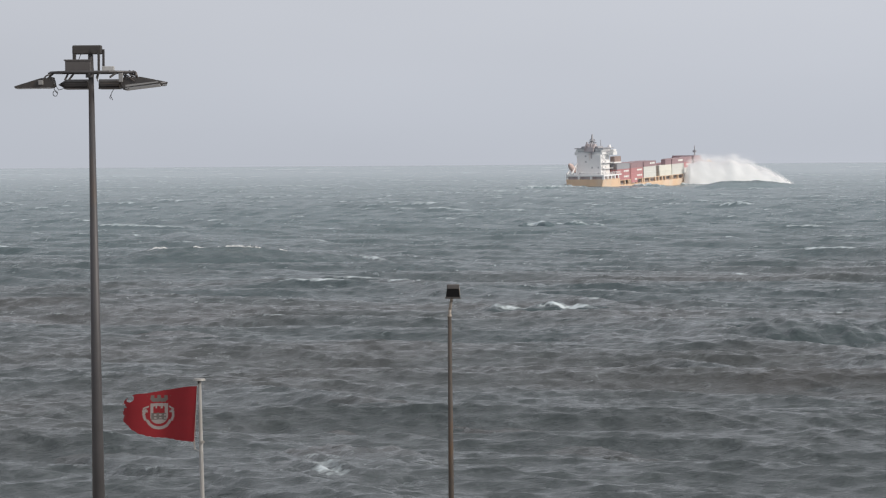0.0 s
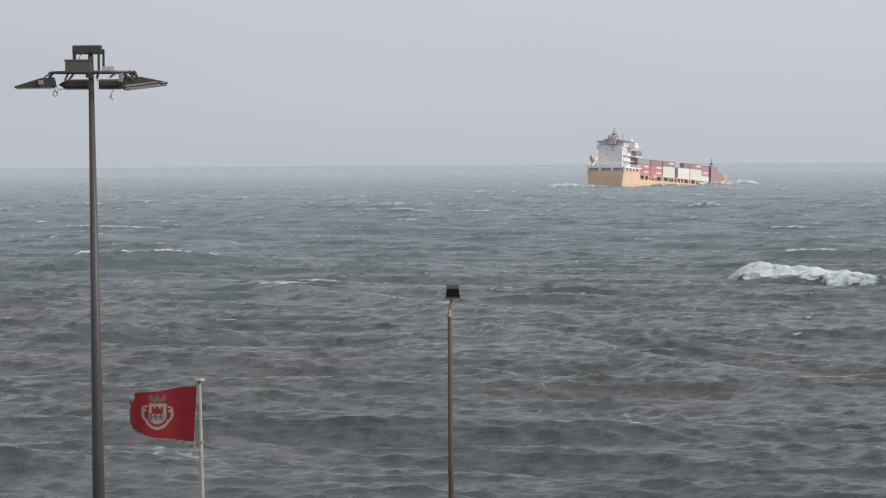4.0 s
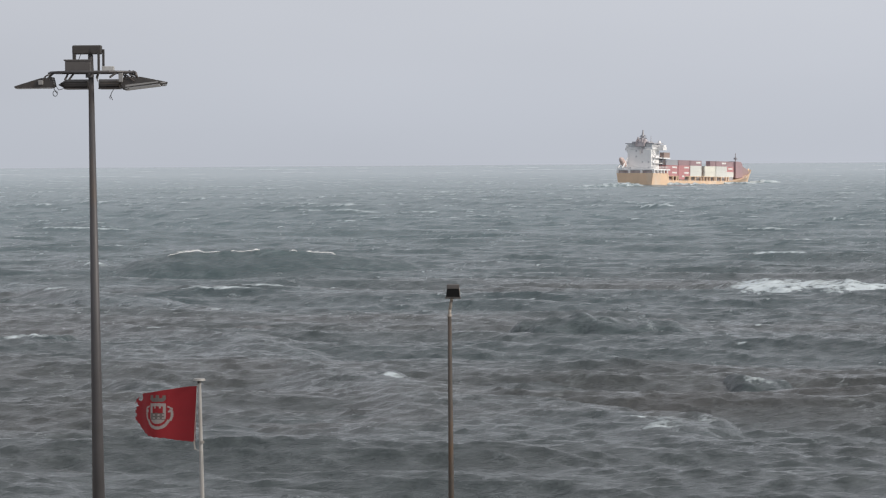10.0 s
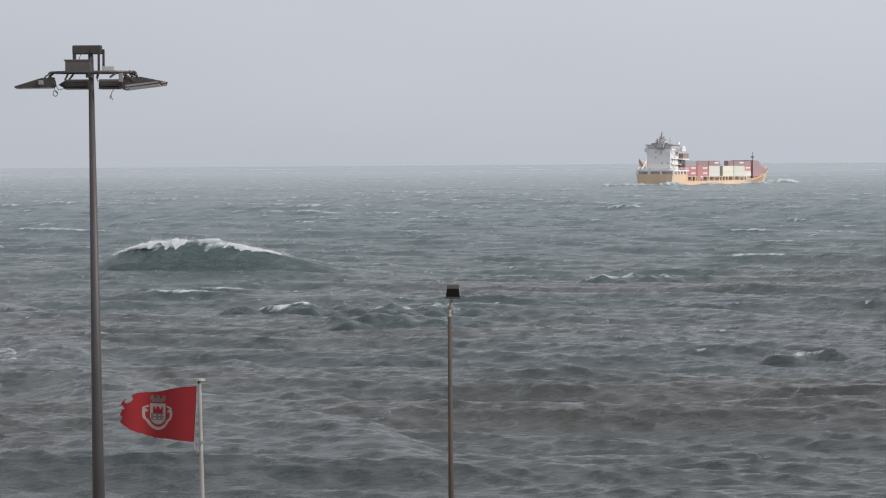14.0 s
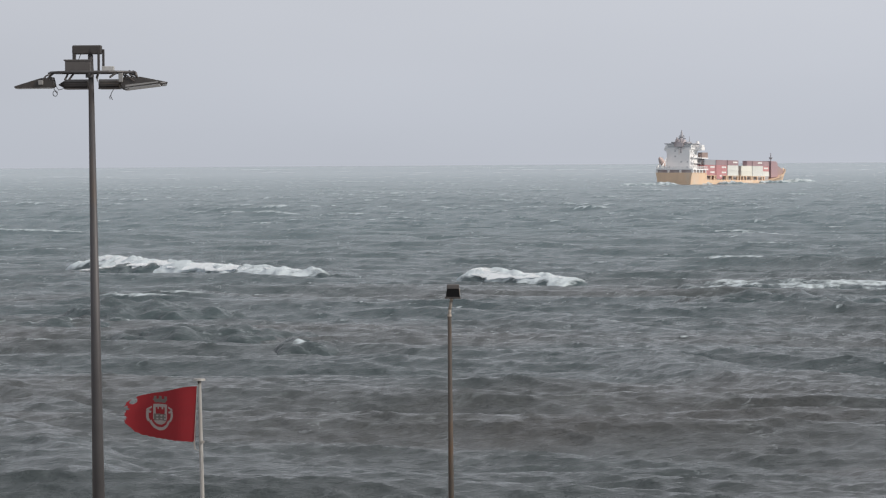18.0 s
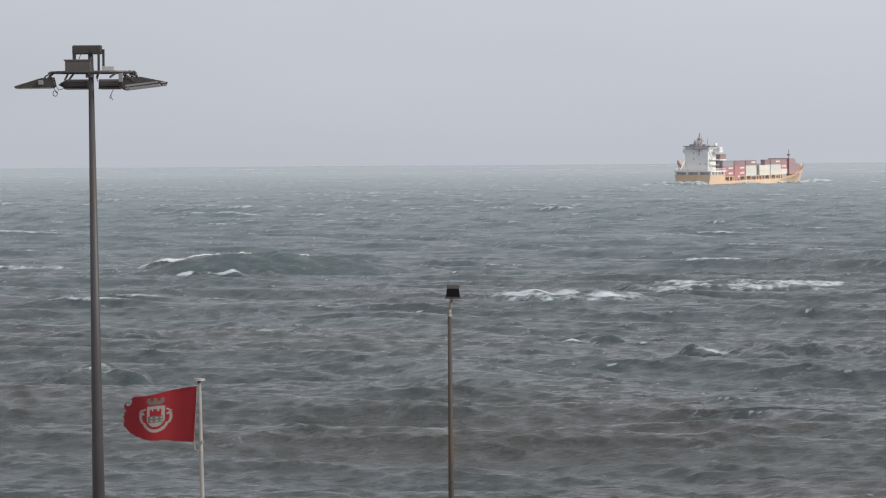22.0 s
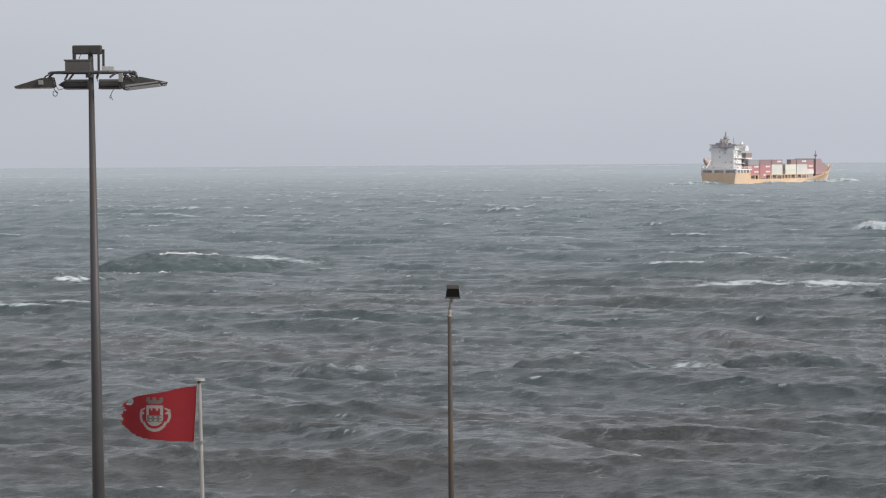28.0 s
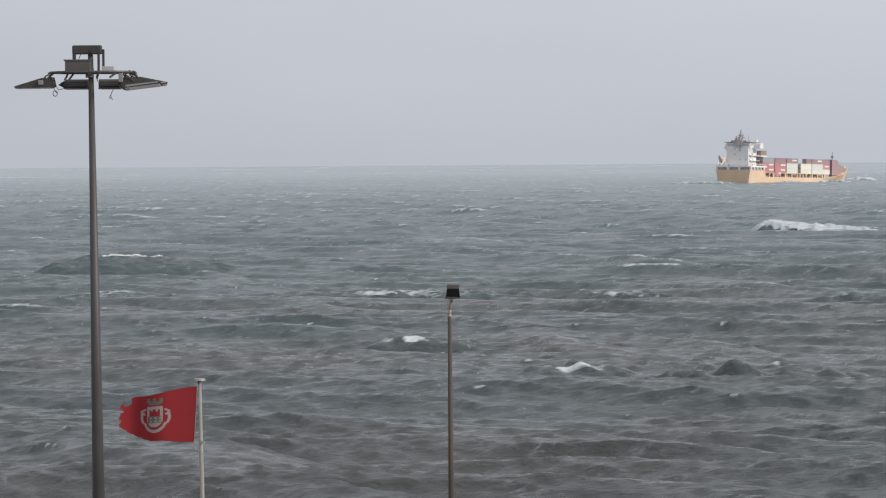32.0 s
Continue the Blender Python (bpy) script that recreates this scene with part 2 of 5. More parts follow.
BOX_COLOURS = {
    "red": mat("red_container_steel", (0.53, 0.26, 0.27), 0.6, 0.0, 0.08, 0.7, 0.1, (0.30, 0.09, 0.08), 0.2, 0.08),
    "white": mat("white_container_steel", (0.70, 0.70, 0.67), 0.6, 0.0, 0.05, 0.7, 0.1, (0.55, 0.50, 0.44), 0.15, 0.05),
    "cream": mat("cream_container_steel", (0.75, 0.73, 0.66), 0.6, 0.0, 0.05, 0.7, 0.1, (0.55, 0.48, 0.40), 0.15, 0.05),
    "maroon": mat("maroon_container_steel", (0.36, 0.25, 0.27), 0.6, 0.0, 0.08, 0.7, 0.1, (0.20, 0.10, 0.09), 0.2, 0.08),
    "grey": mat("grey_container_steel", (0.34, 0.34, 0.37), 0.6, 0.0, 0.08, 0.7, 0.1, (0.2, 0.15, 0.13), 0.2, 0.08),
    "brown": mat("brown_container_steel", (0.34, 0.26, 0.24), 0.6, 0.0, 0.08, 0.7, 0.1, (0.2, 0.12, 0.1), 0.2, 0.08),
}
BLACK_LAMP.node_tree.nodes["Principled BSDF"].inputs["Specular IOR Level"].default_value = 0.15
MARK_WHITE = mat("white_lettering_paint", (0.78, 0.77, 0.75), 0.6, 0.0, 0.04, 2.0, 0.0)
PAVING = mat("promenade_concrete", (0.30, 0.29, 0.27), 0.85, 0.0, 0.12, 1.2, 0.3, (0.2, 0.19, 0.17), 0.4)


# ---- mesh tools ----
def link_mesh(name, bm, material, parent=None, label="", smooth=False, slots=()):
    me = bpy.data.meshes.new(name)
    bmesh.ops.recalc_face_normals(bm, faces=bm.faces[:])
    if smooth:
        for f in bm.faces:
            f.smooth = True
    bm.to_mesh(me)
    bm.free()
    me.materials.append(material)
    for s in slots:
        me.materials.append(s)
    ob = new(name, me)
    if parent is not None:
        ob.parent = parent
    if label:
        ob["label"] = label
    return ob


def part(name, bm, material, parent, label="", smooth=False, slots=()):
    return link_mesh(name, bm, material, parent, label, smooth, slots)


def add_box(bm, x0, x1, y0, y1, z0, z1, bevel=0.0, turn=None):
    r = bmesh.ops.create_cube(bm, size=1.0)
    vs = r["verts"]
    m = Matrix.Translation(((x0 + x1) / 2, (y0 + y1) / 2, (z0 + z1) / 2)) @ Matrix.Diagonal((x1 - x0, y1 - y0, z1 - z0, 1))
    bmesh.ops.transform(bm, matrix=m if turn is None else turn @ m, verts=vs)
    if bevel:
        es = list({e for v in vs for e in v.link_edges})
        bmesh.ops.bevel(bm, geom=es, offset=bevel, segments=2, profile=0.5, affect="EDGES")
    return bm


def box(*a, **k):
    return add_box(bmesh.new(), *a, **k)


def add_rod(bm, a, b, r0, r1=None, seg=10):
    a, b = Vector(a), Vector(b)
    d = b - a
    m = Matrix.Translation((a + b) / 2) @ d.to_track_quat("Z", "Y").to_matrix().to_4x4()
    bmesh.ops.create_cone(bm, cap_ends=True, segments=seg, radius1=r0, radius2=r0 if r1 is None else r1, depth=d.length, matrix=m)
    return bm


def rod(*a, **k):
    return add_rod(bmesh.new(), *a, **k)


def add_tube(bm, pts, r, seg=6):
    """A bent tube through points."""
    for a, b in zip(pts[:-1], pts[1:]):
        if (Vector(b) - Vector(a)).length > 1e-5:
            add_rod(bm, a, b, r, r, seg)
    return bm


def add_prism(bm, outline, y0, y1):
    """An outline in x, z drawn out along y."""
    a = [bm.verts.new((x, y0, z)) for x, z in outline]
    b = [bm.verts.new((x, y1, z)) for x, z in outline]
    bm.faces.new(a)
    bm.faces.new(b[::-1])
    k = len(outline)
    for i in range(k):
        bm.faces.new((a[i], a[(i + 1) % k], b[(i + 1) % k], b[i]))
    return bm


def thing(name, m, label, category, group="", kind=""):
    ob = new(name)
    ob.empty_display_size = 0.3
    ob.matrix_basis = m
    return tagged(ob, label, category, group, kind)


MOVES = []        # what moves, and its rows, keyed at the end


# ---- ground: a promenade with a sea wall, under the poles ----
GROUND = 3.0
tagged(link_mesh("ground", box(-900, 900, -900, 101, GROUND - 14, GROUND), PAVING),
       "grey concrete promenade ground behind the sea wall", "ground", kind="structure")


# ---- the sea: seas of different length run through one another at their own speeds ----
def sea_sheet(name, seed, speed, course, facing, bands, foam_level, level, near, far, fine, growth, columns, label):
    """A sheet of frozen waves that travels as one body. bands: (count, shortest, longest, height spread, direction spread)."""
    rng = np.random.default_rng(seed)
    vx, vy = speed * math.cos(course), speed * math.sin(course)
    ys = [near]
    while ys[-1] < far:
        ys.append(ys[-1] + max(fine, growth * (ys[-1] - 20.0) * (1 if ys[-1] < 2400 else 4)))
    ys = np.array(ys)
    half = 0.150 * np.maximum(ys + abs(vy) * 16, 60.0) + abs(vx) * 16 + 14.0
    u = np.linspace(-1, 1, columns)
    x = (half[:, None] * u[None, :]).ravel()
    y = np.repeat(ys, columns)
    gap = np.maximum(np.repeat(np.gradient(ys), columns) * 0.8, np.repeat(2 * half / columns, columns))
    z = np.zeros_like(x)
    rough = np.clip(0.94 + 0.06 * (y - 150) / 160, 0.94, 1) + 0.2 * np.clip((y - 310) / 200, 0, 1)      # steeper chop outside the lee of the shore
    dx, dy, pinch, nip = np.zeros_like(x), np.zeros_like(x), np.zeros_like(x), np.zeros_like(x)
    for count, short, long_, spread, fan in bands:
        lengths = np.exp(rng.uniform(math.log(short), math.log(long_), count))
        weight = lengths ** 0.65 * rng.uniform(0.6, 1.4, count)
        amps = weight / math.sqrt((weight ** 2).sum() / 2) * spread
        for L, a in zip(lengths, amps):
            d = (course if long_ > 20 else facing) + rng.normal(0, fan)
            k = 2 * math.pi / L
            kx, ky = k * math.cos(d), k * math.sin(d)
            fade = np.clip((L / gap - 1.6) / 1.4, 0.0, 1.0) * a * (rough if L < 9 else 1.0)
            ph = kx * x + ky * y + rng.uniform(0, 6.283)
            c, s = np.cos(ph), np.sin(ph)
            z += fade * c
            dx -= fade * math.cos(d) * s
            dy -= fade * math.sin(d) * s
            if L > 5.0:
                pinch += fade * k * c
            elif L > 1.4:
                nip += fade * k * c
    q = 0.82
    calm = 1 - 0.65 * np.clip((y - 700) / 1100, 0, 1)
    z, dx, dy = z * calm, dx * calm, dy * calm
    # the sheets dip under one another where they end
    z -= 2.5 * np.clip((near + 60 - y) / 60, 0, 1) * (near > 200) + 2.5 * np.clip((y - far + 60) / 60, 0, 1) * (far < 5000)
    nr, nc = len(ys), columns
    # the steepest crests break: rated against their neighbourhood, in gusts
    gust = np.sin(x * 0.031 + seed) * np.sin(y * 0.013 + x * 0.007 + 2 * seed)
    sig = np.repeat(np.maximum(pinch.reshape(nr, nc).std(axis=1), 1e-3), nc)
    foam = np.clip((pinch / sig - foam_level - 0.45 * gust + 0.65 * np.clip((y - 350) / 500, 0, 1) - 0.45 * np.clip((270 - y) / 110, 0, 1)) / 0.7, 0, 1)
    foam *= 0.80
    # thin broken lines of white along the small crests
    sig = np.repeat(np.maximum(nip.reshape(nr, nc).std(axis=1), 0.02), nc)
    foam = np.maximum(foam, 0.50 * np.clip((nip / sig - 2.3 - 0.45 * gust) / 0.8, 0, 1))
    co = np.stack([x + q * dx, y + q * dy, z], 1).astype(np.float32)
    i = np.arange(nr * nc).reshape(nr, nc)
    quads = np.stack([i[:-1, :-1], i[:-1, 1:], i[1:, 1:], i[1:, :-1]], -1).reshape(-1, 4)
    me = bpy.data.meshes.new(name)
    me.vertices.add(len(co))
    me.vertices.foreach_set("co", co.ravel())
    me.loops.add(quads.size)
    me.loops.foreach_set("vertex_index", quads.ravel().astype(np.int32))
    me.polygons.add(len(quads))
    me.polygons.foreach_set("loop_start", np.arange(0, quads.size, 4, dtype=np.int32))
    me.polygons.foreach_set("use_smooth", np.ones(len(quads), dtype=bool))
    me.update(calc_edges=True)
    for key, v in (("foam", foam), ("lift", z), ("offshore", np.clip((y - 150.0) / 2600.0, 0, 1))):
        at = me.attributes.new(key, "FLOAT", "POINT")
        at.data.foreach_set("value", v.astype(np.float32))
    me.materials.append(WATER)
    ob = tagged(new(name, me), label, "sea", kind="structure")
    MOVES.append((ob, [(t, pose(vx * (t - 16), vy * (t - 16), level)) for t in (0.0, 16.0, 32.0)]))
    return ob


sea_sheet("water", 3, 4.2, WIND, WIND + 0.60, ((20, 30, 90, 0.45, 0.26), (40, 8, 26, 0.23, 0.30), (40, 3.6, 8, 0.055, 0.38), (140, 1.2, 3.2, 0.070, 0.44)), 2.6, -0.66,
          92.0, 720.0, 0.42, 0.0031, 480, "storm-grey green open sea with running swell and whitecaps")
sea_sheet("water", 11, 2.3, WIND + 0.7, WIND + 0.78, ((14, 25, 60, 0.30, 0.30), (34, 8, 22, 0.23, 0.28), (50, 3.0, 7, 0.050, 0.36), (170, 0.9, 2.6, 0.060, 0.40)), 2.6, -0.10,
          88.0, 720.0, 0.34, 0.0025, 620, "choppy grey green cross sea between the swells")
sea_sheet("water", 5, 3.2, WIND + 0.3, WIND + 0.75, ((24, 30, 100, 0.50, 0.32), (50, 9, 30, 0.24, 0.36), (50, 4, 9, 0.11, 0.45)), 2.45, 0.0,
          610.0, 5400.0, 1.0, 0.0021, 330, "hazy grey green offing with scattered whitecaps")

# the deep water under and beyond the running seas, out to the horizon on all sides
deep_water = bmesh.new()
add_box(deep_water, -6000, 6000, 101.5, 6500, -9.0, -2.8)
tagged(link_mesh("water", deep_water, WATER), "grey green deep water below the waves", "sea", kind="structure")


# ---- the container ship ----
BOW = 66.5


def hull_half(x, low):
    """Half breadth at the deck edge or at the waterline."""
    if low:
        a = 10.2 if x < 6 else 10.2 * max(0.0, 1 - ((x - 6) / 54.0) ** 1.9)
        return a * (0.90 + 0.10 * min(1.0, (x + 61) / 14.0))
    return 10.1 if x < 20 else 10.1 * max(0.03, 1 - ((x - 20) / 47.0) ** 2.4)


def hull_top(x):
    pts = ((-61, 5.9), (-46.2, 5.9), (-45.0, 2.5), (18, 2.6), (32, 3.1), (44, 4.5), (54, 6.4), (BOW, 9.0))
    for (a, za), (b, zb) in zip(pts[:-1], pts[1:]):
        if x <= b:
            s = (x - a) / (b - a)
            return za + (zb - za) * s
    return pts[-1][1]


def container_mesh(length, material, marked):
    """A corrugated steel box with corner posts and rails; white bars stand for the lettering."""
    w, h = 2.40, 2.56
    bm = bmesh.new()
    n = 14 if length > 8 else 8
    step = (length - 0.4) / n
    for side in (-1, 1):
        rows_ = []
        for i in range(n):
            x0 = -length / 2 + 0.2 + i * step
            for f, d in ((0.0, 0.0), (0.38, 0.0), (0.5, 0.09), (0.88, 0.09)):
                rows_.append((x0 + f * step, side * (w / 2 - 0.02 - d)))
        rows_.append((length / 2 - 0.2, side * (w / 2 - 0.02)))
        lo = [bm.verts.new((a, b, 0.16)) for a, b in rows_]
        hi = [bm.verts.new((a, b, h - 0.12)) for a, b in rows_]
        for i in range(len(rows_) - 1):
            bm.faces.new((lo[i], lo[i + 1], hi[i + 1], hi[i]))
    for sx in (-1, 1):
        for sy in (-1, 1):
            cx, cy = sx * (length / 2 - 0.1), sy * (w / 2 - 0.09)
            add_box(bm, cx - 0.1, cx + 0.1, cy - 0.09, cy + 0.09, 0, h)
        add_box(bm, sx * (length / 2 - 0.05) - 0.03, sx * (length / 2 - 0.05) + 0.03, -w / 2 + 0.18, w / 2 - 0.18, 0.1, h - 0.1)
        for k in (-0.55, 0.55):
            cx = sx * (length / 2 - 0.01)
            add_box(bm, cx - 0.03, cx + 0.03, k - 0.03, k + 0.03, 0.15, h - 0.15)
    for sy in (-1, 1):
        cy = sy * (w / 2 - 0.06)
        add_box(bm, -length / 2 + 0.2, length / 2 - 0.2, cy - 0.06, cy + 0.06, 0.0, 0.16)
        add_box(bm, -length / 2 + 0.2, length / 2 - 0.2, cy - 0.06, cy + 0.06, h - 0.12, h)
    add_box(bm, -length / 2 + 0.1, length / 2 - 0.1, -w / 2 + 0.1, w / 2 - 0.1, h - 0.05, h - 0.01)
    add_box(bm, -length / 2 + 0.1, length / 2 - 0.1, -w / 2 + 0.1, w / 2 - 0.1, 0.05, 0.15)
    base = len(bm.faces)
    if marked:
        bars = ((0.02, 0.14), (0.155, 0.27), (0.285, 0.40)) if marked == 1 else ((-0.2, -0.07), (-0.05, 0.08), (0.1, 0.2))
        for a, b in bars:
            add_box(bm, a * length, b * length, -w / 2 - 0.02, -w / 2 + 0.01, 1.15, 1.95)
    bm.faces.ensure_lookup_table()
    for f in bm.faces[base:]:
        f.material_index = 1
    me = bpy.data.meshes.new("container")
    bm.to_mesh(me)
    bm.free()
    me.materials.append(material)
    me.materials.append(MARK_WHITE)
    return me


def container_ship():
    ship = thing("container_ship", pose(133, 1600, 0), "orange-hulled feeder container ship with white deckhouse, rolling in heavy seas", "ship")
    # hull: lofted from keel to rail
    bm = bmesh.new()
    xs = [-61, -58, -54, -50, -46.2, -45, -40, -30, -18, -6, 4, 10, 16, 21, 26, 30, 34, 38, 42, 46, 50, 54, 58, 61, 63.5, 65.4, BOW]
    rings = []
    for x in xs:
        lo, hi, zt = hull_half(x, True), hull_half(x, False), hull_top(x)
        prof = [(0.0, -5.0), (lo * 0.8, -4.6), (lo * 0.97, -2.5), (lo, 0.0), (lo + (hi - lo) * 0.35, zt * 0.45), (hi, zt)]
        rake = 0.0 if x < 54 else (x - 54) / 12.5
        ring = []
        for side in (1, -1):
            pr = prof if side == 1 else prof[::-1]
            for yy, zz in pr:
                back = rake * max(0.0, (zt - zz)) * 0.55
                ring.append(bm.verts.new((x - back, side * -yy, zz)))
        rings.append(ring)
    for a, b in zip(rings[:-1], rings[1:]):
        for i in range(len(a) - 1):
            bm.faces.new((a[i], b[i], b[i + 1], a[i + 1]))
    bm.faces.new(rings[0])
    part("hull", bm, HULL_ORANGE, ship, "salt-stained orange steel hull, its colour paled for haze", smooth=False)
    # decks
    bm = bmesh.new()
    for seg in (xs[:5], xs[5:]):
        pr = [(bm.verts.new((x, -hull_half(x, False) + 0.15, hull_top(x) - 0.25)), bm.verts.new((x, hull_half(x, False) - 0.15, hull_top(x) - 0.25))) for x in seg]
        for (a, b), (c, d) in zip(pr[:-1], pr[1:]):
            bm.faces.new((a, c, d, b))
    part("deck", bm, DECK_RED, ship)
    part("poop_front", box(-46.4, -45.2, -10.2, 10.2, 2.0, 5.8), HULL_ORANGE, ship)
    # hatch coaming under the boxes
    part("hatch_coaming", box(-44.5, 31.0, -7.4, 7.4, 2.1, 4.75, bevel=0.1), SHIP_DARK, ship, "dark hatch coaming below the containers")
    # side posts that carry the outer boxes, and their fore-and-aft beam
    post = box(-0.42, 0.42, -0.35, 0.35, 0.0, 2.55)
    pm = part("stanchion", post, HULL_ORANGE, ship)
    pm.matrix_basis = pose(-44, -9.2, 2.2)
    for x in (-39.8, -36.0, -34.2, -28.4, -22.6, -21.0, -15.6, -9.8, -6.6, -3.2, 0.2, 5.6, 7.4, 12.8, 18.2, 21.0):
        for sgn in (-1, 1):
            q = copy_thing(pm, pose(x, sgn * (hull_half(x, False) - 0.5), 2.2))
            q.parent = ship
    for sgn in (-1, 1):
        part("side_girder", box(-45, 22, sgn * 9.5 - 0.5, sgn * 9.5 + 0.5, 4.48, 4.72), HULL_ORANGE, ship)
    # boxes: bay, lower two outboard colours, third tier inboard colour
    shared = {}

    def stow(colour, length, marked, x, y, z):
        key = (colour, length, marked)
        if key not in shared:
            shared[key] = container_mesh(length, BOX_COLOURS[colour], marked)
        c = new("container", shared[key])
        c.parent = ship
        c.matrix_basis = pose(x, y, z)
        c["label"] = colour + " corrugated steel container"
        return c

    bays = ((-41.2, ("red", 1), ("red", 1), ("grey", 0)), (-28.4, ("red", 1), ("red", 1), ("maroon", 0)), (-15.6, ("white", 0), ("white", 0), ("maroon", 1)),
            (0.0, ("cream", 0), ("cream", 0), None), (12.8, ("white", 0), ("white", 0), ("maroon", 1)), (28.0, ("white", 0), ("red", 1), ("maroon", 0)))
    inner = ("maroon", "red", "grey", "brown", "red", "maroon")
    for bi, (x, low, mid, top) in enumerate(bays):
        rows_ = 7 if bi < 5 else 5
        for r in range(rows_):
            y = (r - (rows_ - 1) / 2) * 2.5
            if bi < 5:
                y = -8.85 + r * 2.95
            outer = r == 0
            for tier in range(2):
                c, mk = (low, mid)[tier] if outer else (inner[(bi * 3 + r * 5 + tier * 2) % 6], 0)
                stow(c, 12.19, mk, x, y, 4.75 + tier * 2.59)
            if top and r <= (2 if bi < 3 else 1):
                stow(top[0], 12.19, top[1] if outer else 0, x, y, 4.75 + 2 * 2.59)
        if bi == 3:
            for r in (0,):
                stow("maroon", 6.06, 0, x + 3.1, -8.85 + r * 2.95, 4.75 + 2 * 2.59)
    stow("brown", 6.06, 0, -43.6, -7.2, 13.5)
    stow("red", 6.06, 1, -31.0, -9.0, 3.05)
    # deckhouse: five storeys, bridge with wings on top
    house = part("deckhouse", box(-56.5, -48.0, -6.5, 6.5, 7.9, 17.4, bevel=0.15), SHIP_WHITE, ship, "white steel deckhouse")
    part("bridge", box(-55.8, -47.4, -6.9, 6.9, 17.4, 20.1, bevel=0.12), SHIP_WHITE, ship)
    part("bridge_wing", box(-51.6, -47.6, -10.5, 10.5, 17.0, 18.5, bevel=0.1), SHIP_WHITE, ship, "white bridge wings from side to side")
    part("bridge_roof", box(-56.4, -46.2, -7.8, 7.8, 20.1, 20.5, bevel=0.05), SHIP_DARK, ship, "dark edge of the bridge roof")
    win = box(-0.04, 0.04, -0.45, 0.45, 0.0, 0.8)
    wm = part("window", win, SHIP_GLASS, house)
    wm.matrix_basis = pose(-56.53, -5.2, 8.2)
    for lvl in range(4):
        for k in range(4):
            if (lvl * 3 + k) in (3, 4, 8, 11):
                q = copy_thing(wm, pose(-56.53, -5.2 + k * 3.4, 8.2 + lvl * 2.7))
                q.parent = house
        for k in range(2):
            q = copy_thing(wm, pose(-55.0 + k * 2.6, -6.53, 8.2 + lvl * 2.7, 0, 0, 90))
            q.parent = house
    for a, b, c, d in ((-55.3, -47.8, -6.94, -6.86), (-55.3, -47.8, 6.86, 6.94)):
        part("bridge_window", box(a, b, c, d, 18.4, 19.5), SHIP_GLASS, ship)
    part("bridge_window", box(-55.86, -55.78, -6.2, 6.2, 18.5, 19.4), SHIP_GLASS, ship)
    for sgn in (-1, 1):
        bm = bmesh.new()
        for i in range(4):
            add_rod(bm, (-56 + 4 * (i % 2), sgn * 7.1, 6 + 2.7 * i), (-52 - 4 * (i % 2), sgn * 7.1, 8.6 + 2.7 * i), 0.18, seg=6)
        part("outside_stair", bm, SHIP_WHITE, ship)
    # funnel, radar mast, aerials
    funnel = part("funnel", add_prism(bmesh.new(), [(-57.4, 18.9), (-54.6, 18.9), (-53.6, 21.9), (-55.6, 22.6), (-57.0, 20.6)], -2.9, 1.9), SOOT_AND_SHADE, ship, "sooty grey funnel behind the bridge")
    part("soot_streak", box(-56.62, -56.5, -1.9, -1.2, 15.6, 18.9), SOOT_AND_SHADE, ship)
    for y, z in ((-1.6, 23.0), (0.4, 23.4)):
        part("exhaust_pipe", rod((-56.6, y, 21.0), (-57.1, y, z), 0.38, 0.34, seg=10), SOOT_AND_SHADE, funnel)
    mast = part("radar_mast", rod((-53.2, 0, 20.3), (-52.6, 0, 27.0), 1.25, 0.26), SHIP_DARK, ship, "dark radar mast on the bridge roof")
    part("mast_platform", box(-54.6, -51.0, -1.8, 1.8, 21.9, 22.3), SHIP_DARK, mast)
    part("mast_platform", box(-53.9, -51.5, -1.2, 1.2, 23.6, 23.9), SHIP_DARK, mast)
    part("radar_scanner", box(-52.6, -52.2, -2.1, 2.1, 22.7, 23.1), SHIP_DARK, mast)
    part("radar_scanner", box(-52.6, -52.2, -1.3, 1.3, 24.2, 24.5), SHIP_DARK, mast)
    for y, z in ((-1.3, 24.6), (1.2, 24.4), (0.4, 26.1)):
        part("aerial", rod((-52.8, y, 22.6), (-52.8, y, z), 0.14, 0.10, seg=6), SHIP_DARK, mast)
    part("chart_room", box(-55.4, -50.6, -4.6, 4.6, 20.4, 21.3, bevel=0.2), SHIP_DARK, ship, "dark deck cabin on the bridge roof")
    part("light_mast", rod((-48.5, -2.2, 20.3), (-48.5, -2.2, 24.0), 0.22, 0.15, seg=6), SHIP_DARK, ship)
    part("searchlight_dome", rod((-48.2, -6.6, 20.5), (-48.2, -6.6, 21.7), 0.95, 0.6), SHIP_WHITE, ship)
    for sgn in (-1, 1):
        part("wing_cab", box(-50.8, -48.0, sgn * 9.4 - 1.0, sgn * 9.4 + 1.0, 18.5, 19.7, bevel=0.2), SHIP_WHITE, ship)
    # lifeboat on its slip at the stern
    lb = bmesh.new()
    bmesh.ops.create_uvsphere(lb, u_segments=14, v_segments=10, radius=1.0, matrix=Matrix.Translation((-59.6, 7.4, 11.2)) @ pose(0, 0, 0, 0, 38, 0) @ Matrix.Diagonal((3.6, 1.35, 1.45, 1)))
    part("lifeboat", lb, BOAT_ORANGE, ship, "orange free-fall lifeboat on its slip", smooth=True)
    bm = bmesh.new()
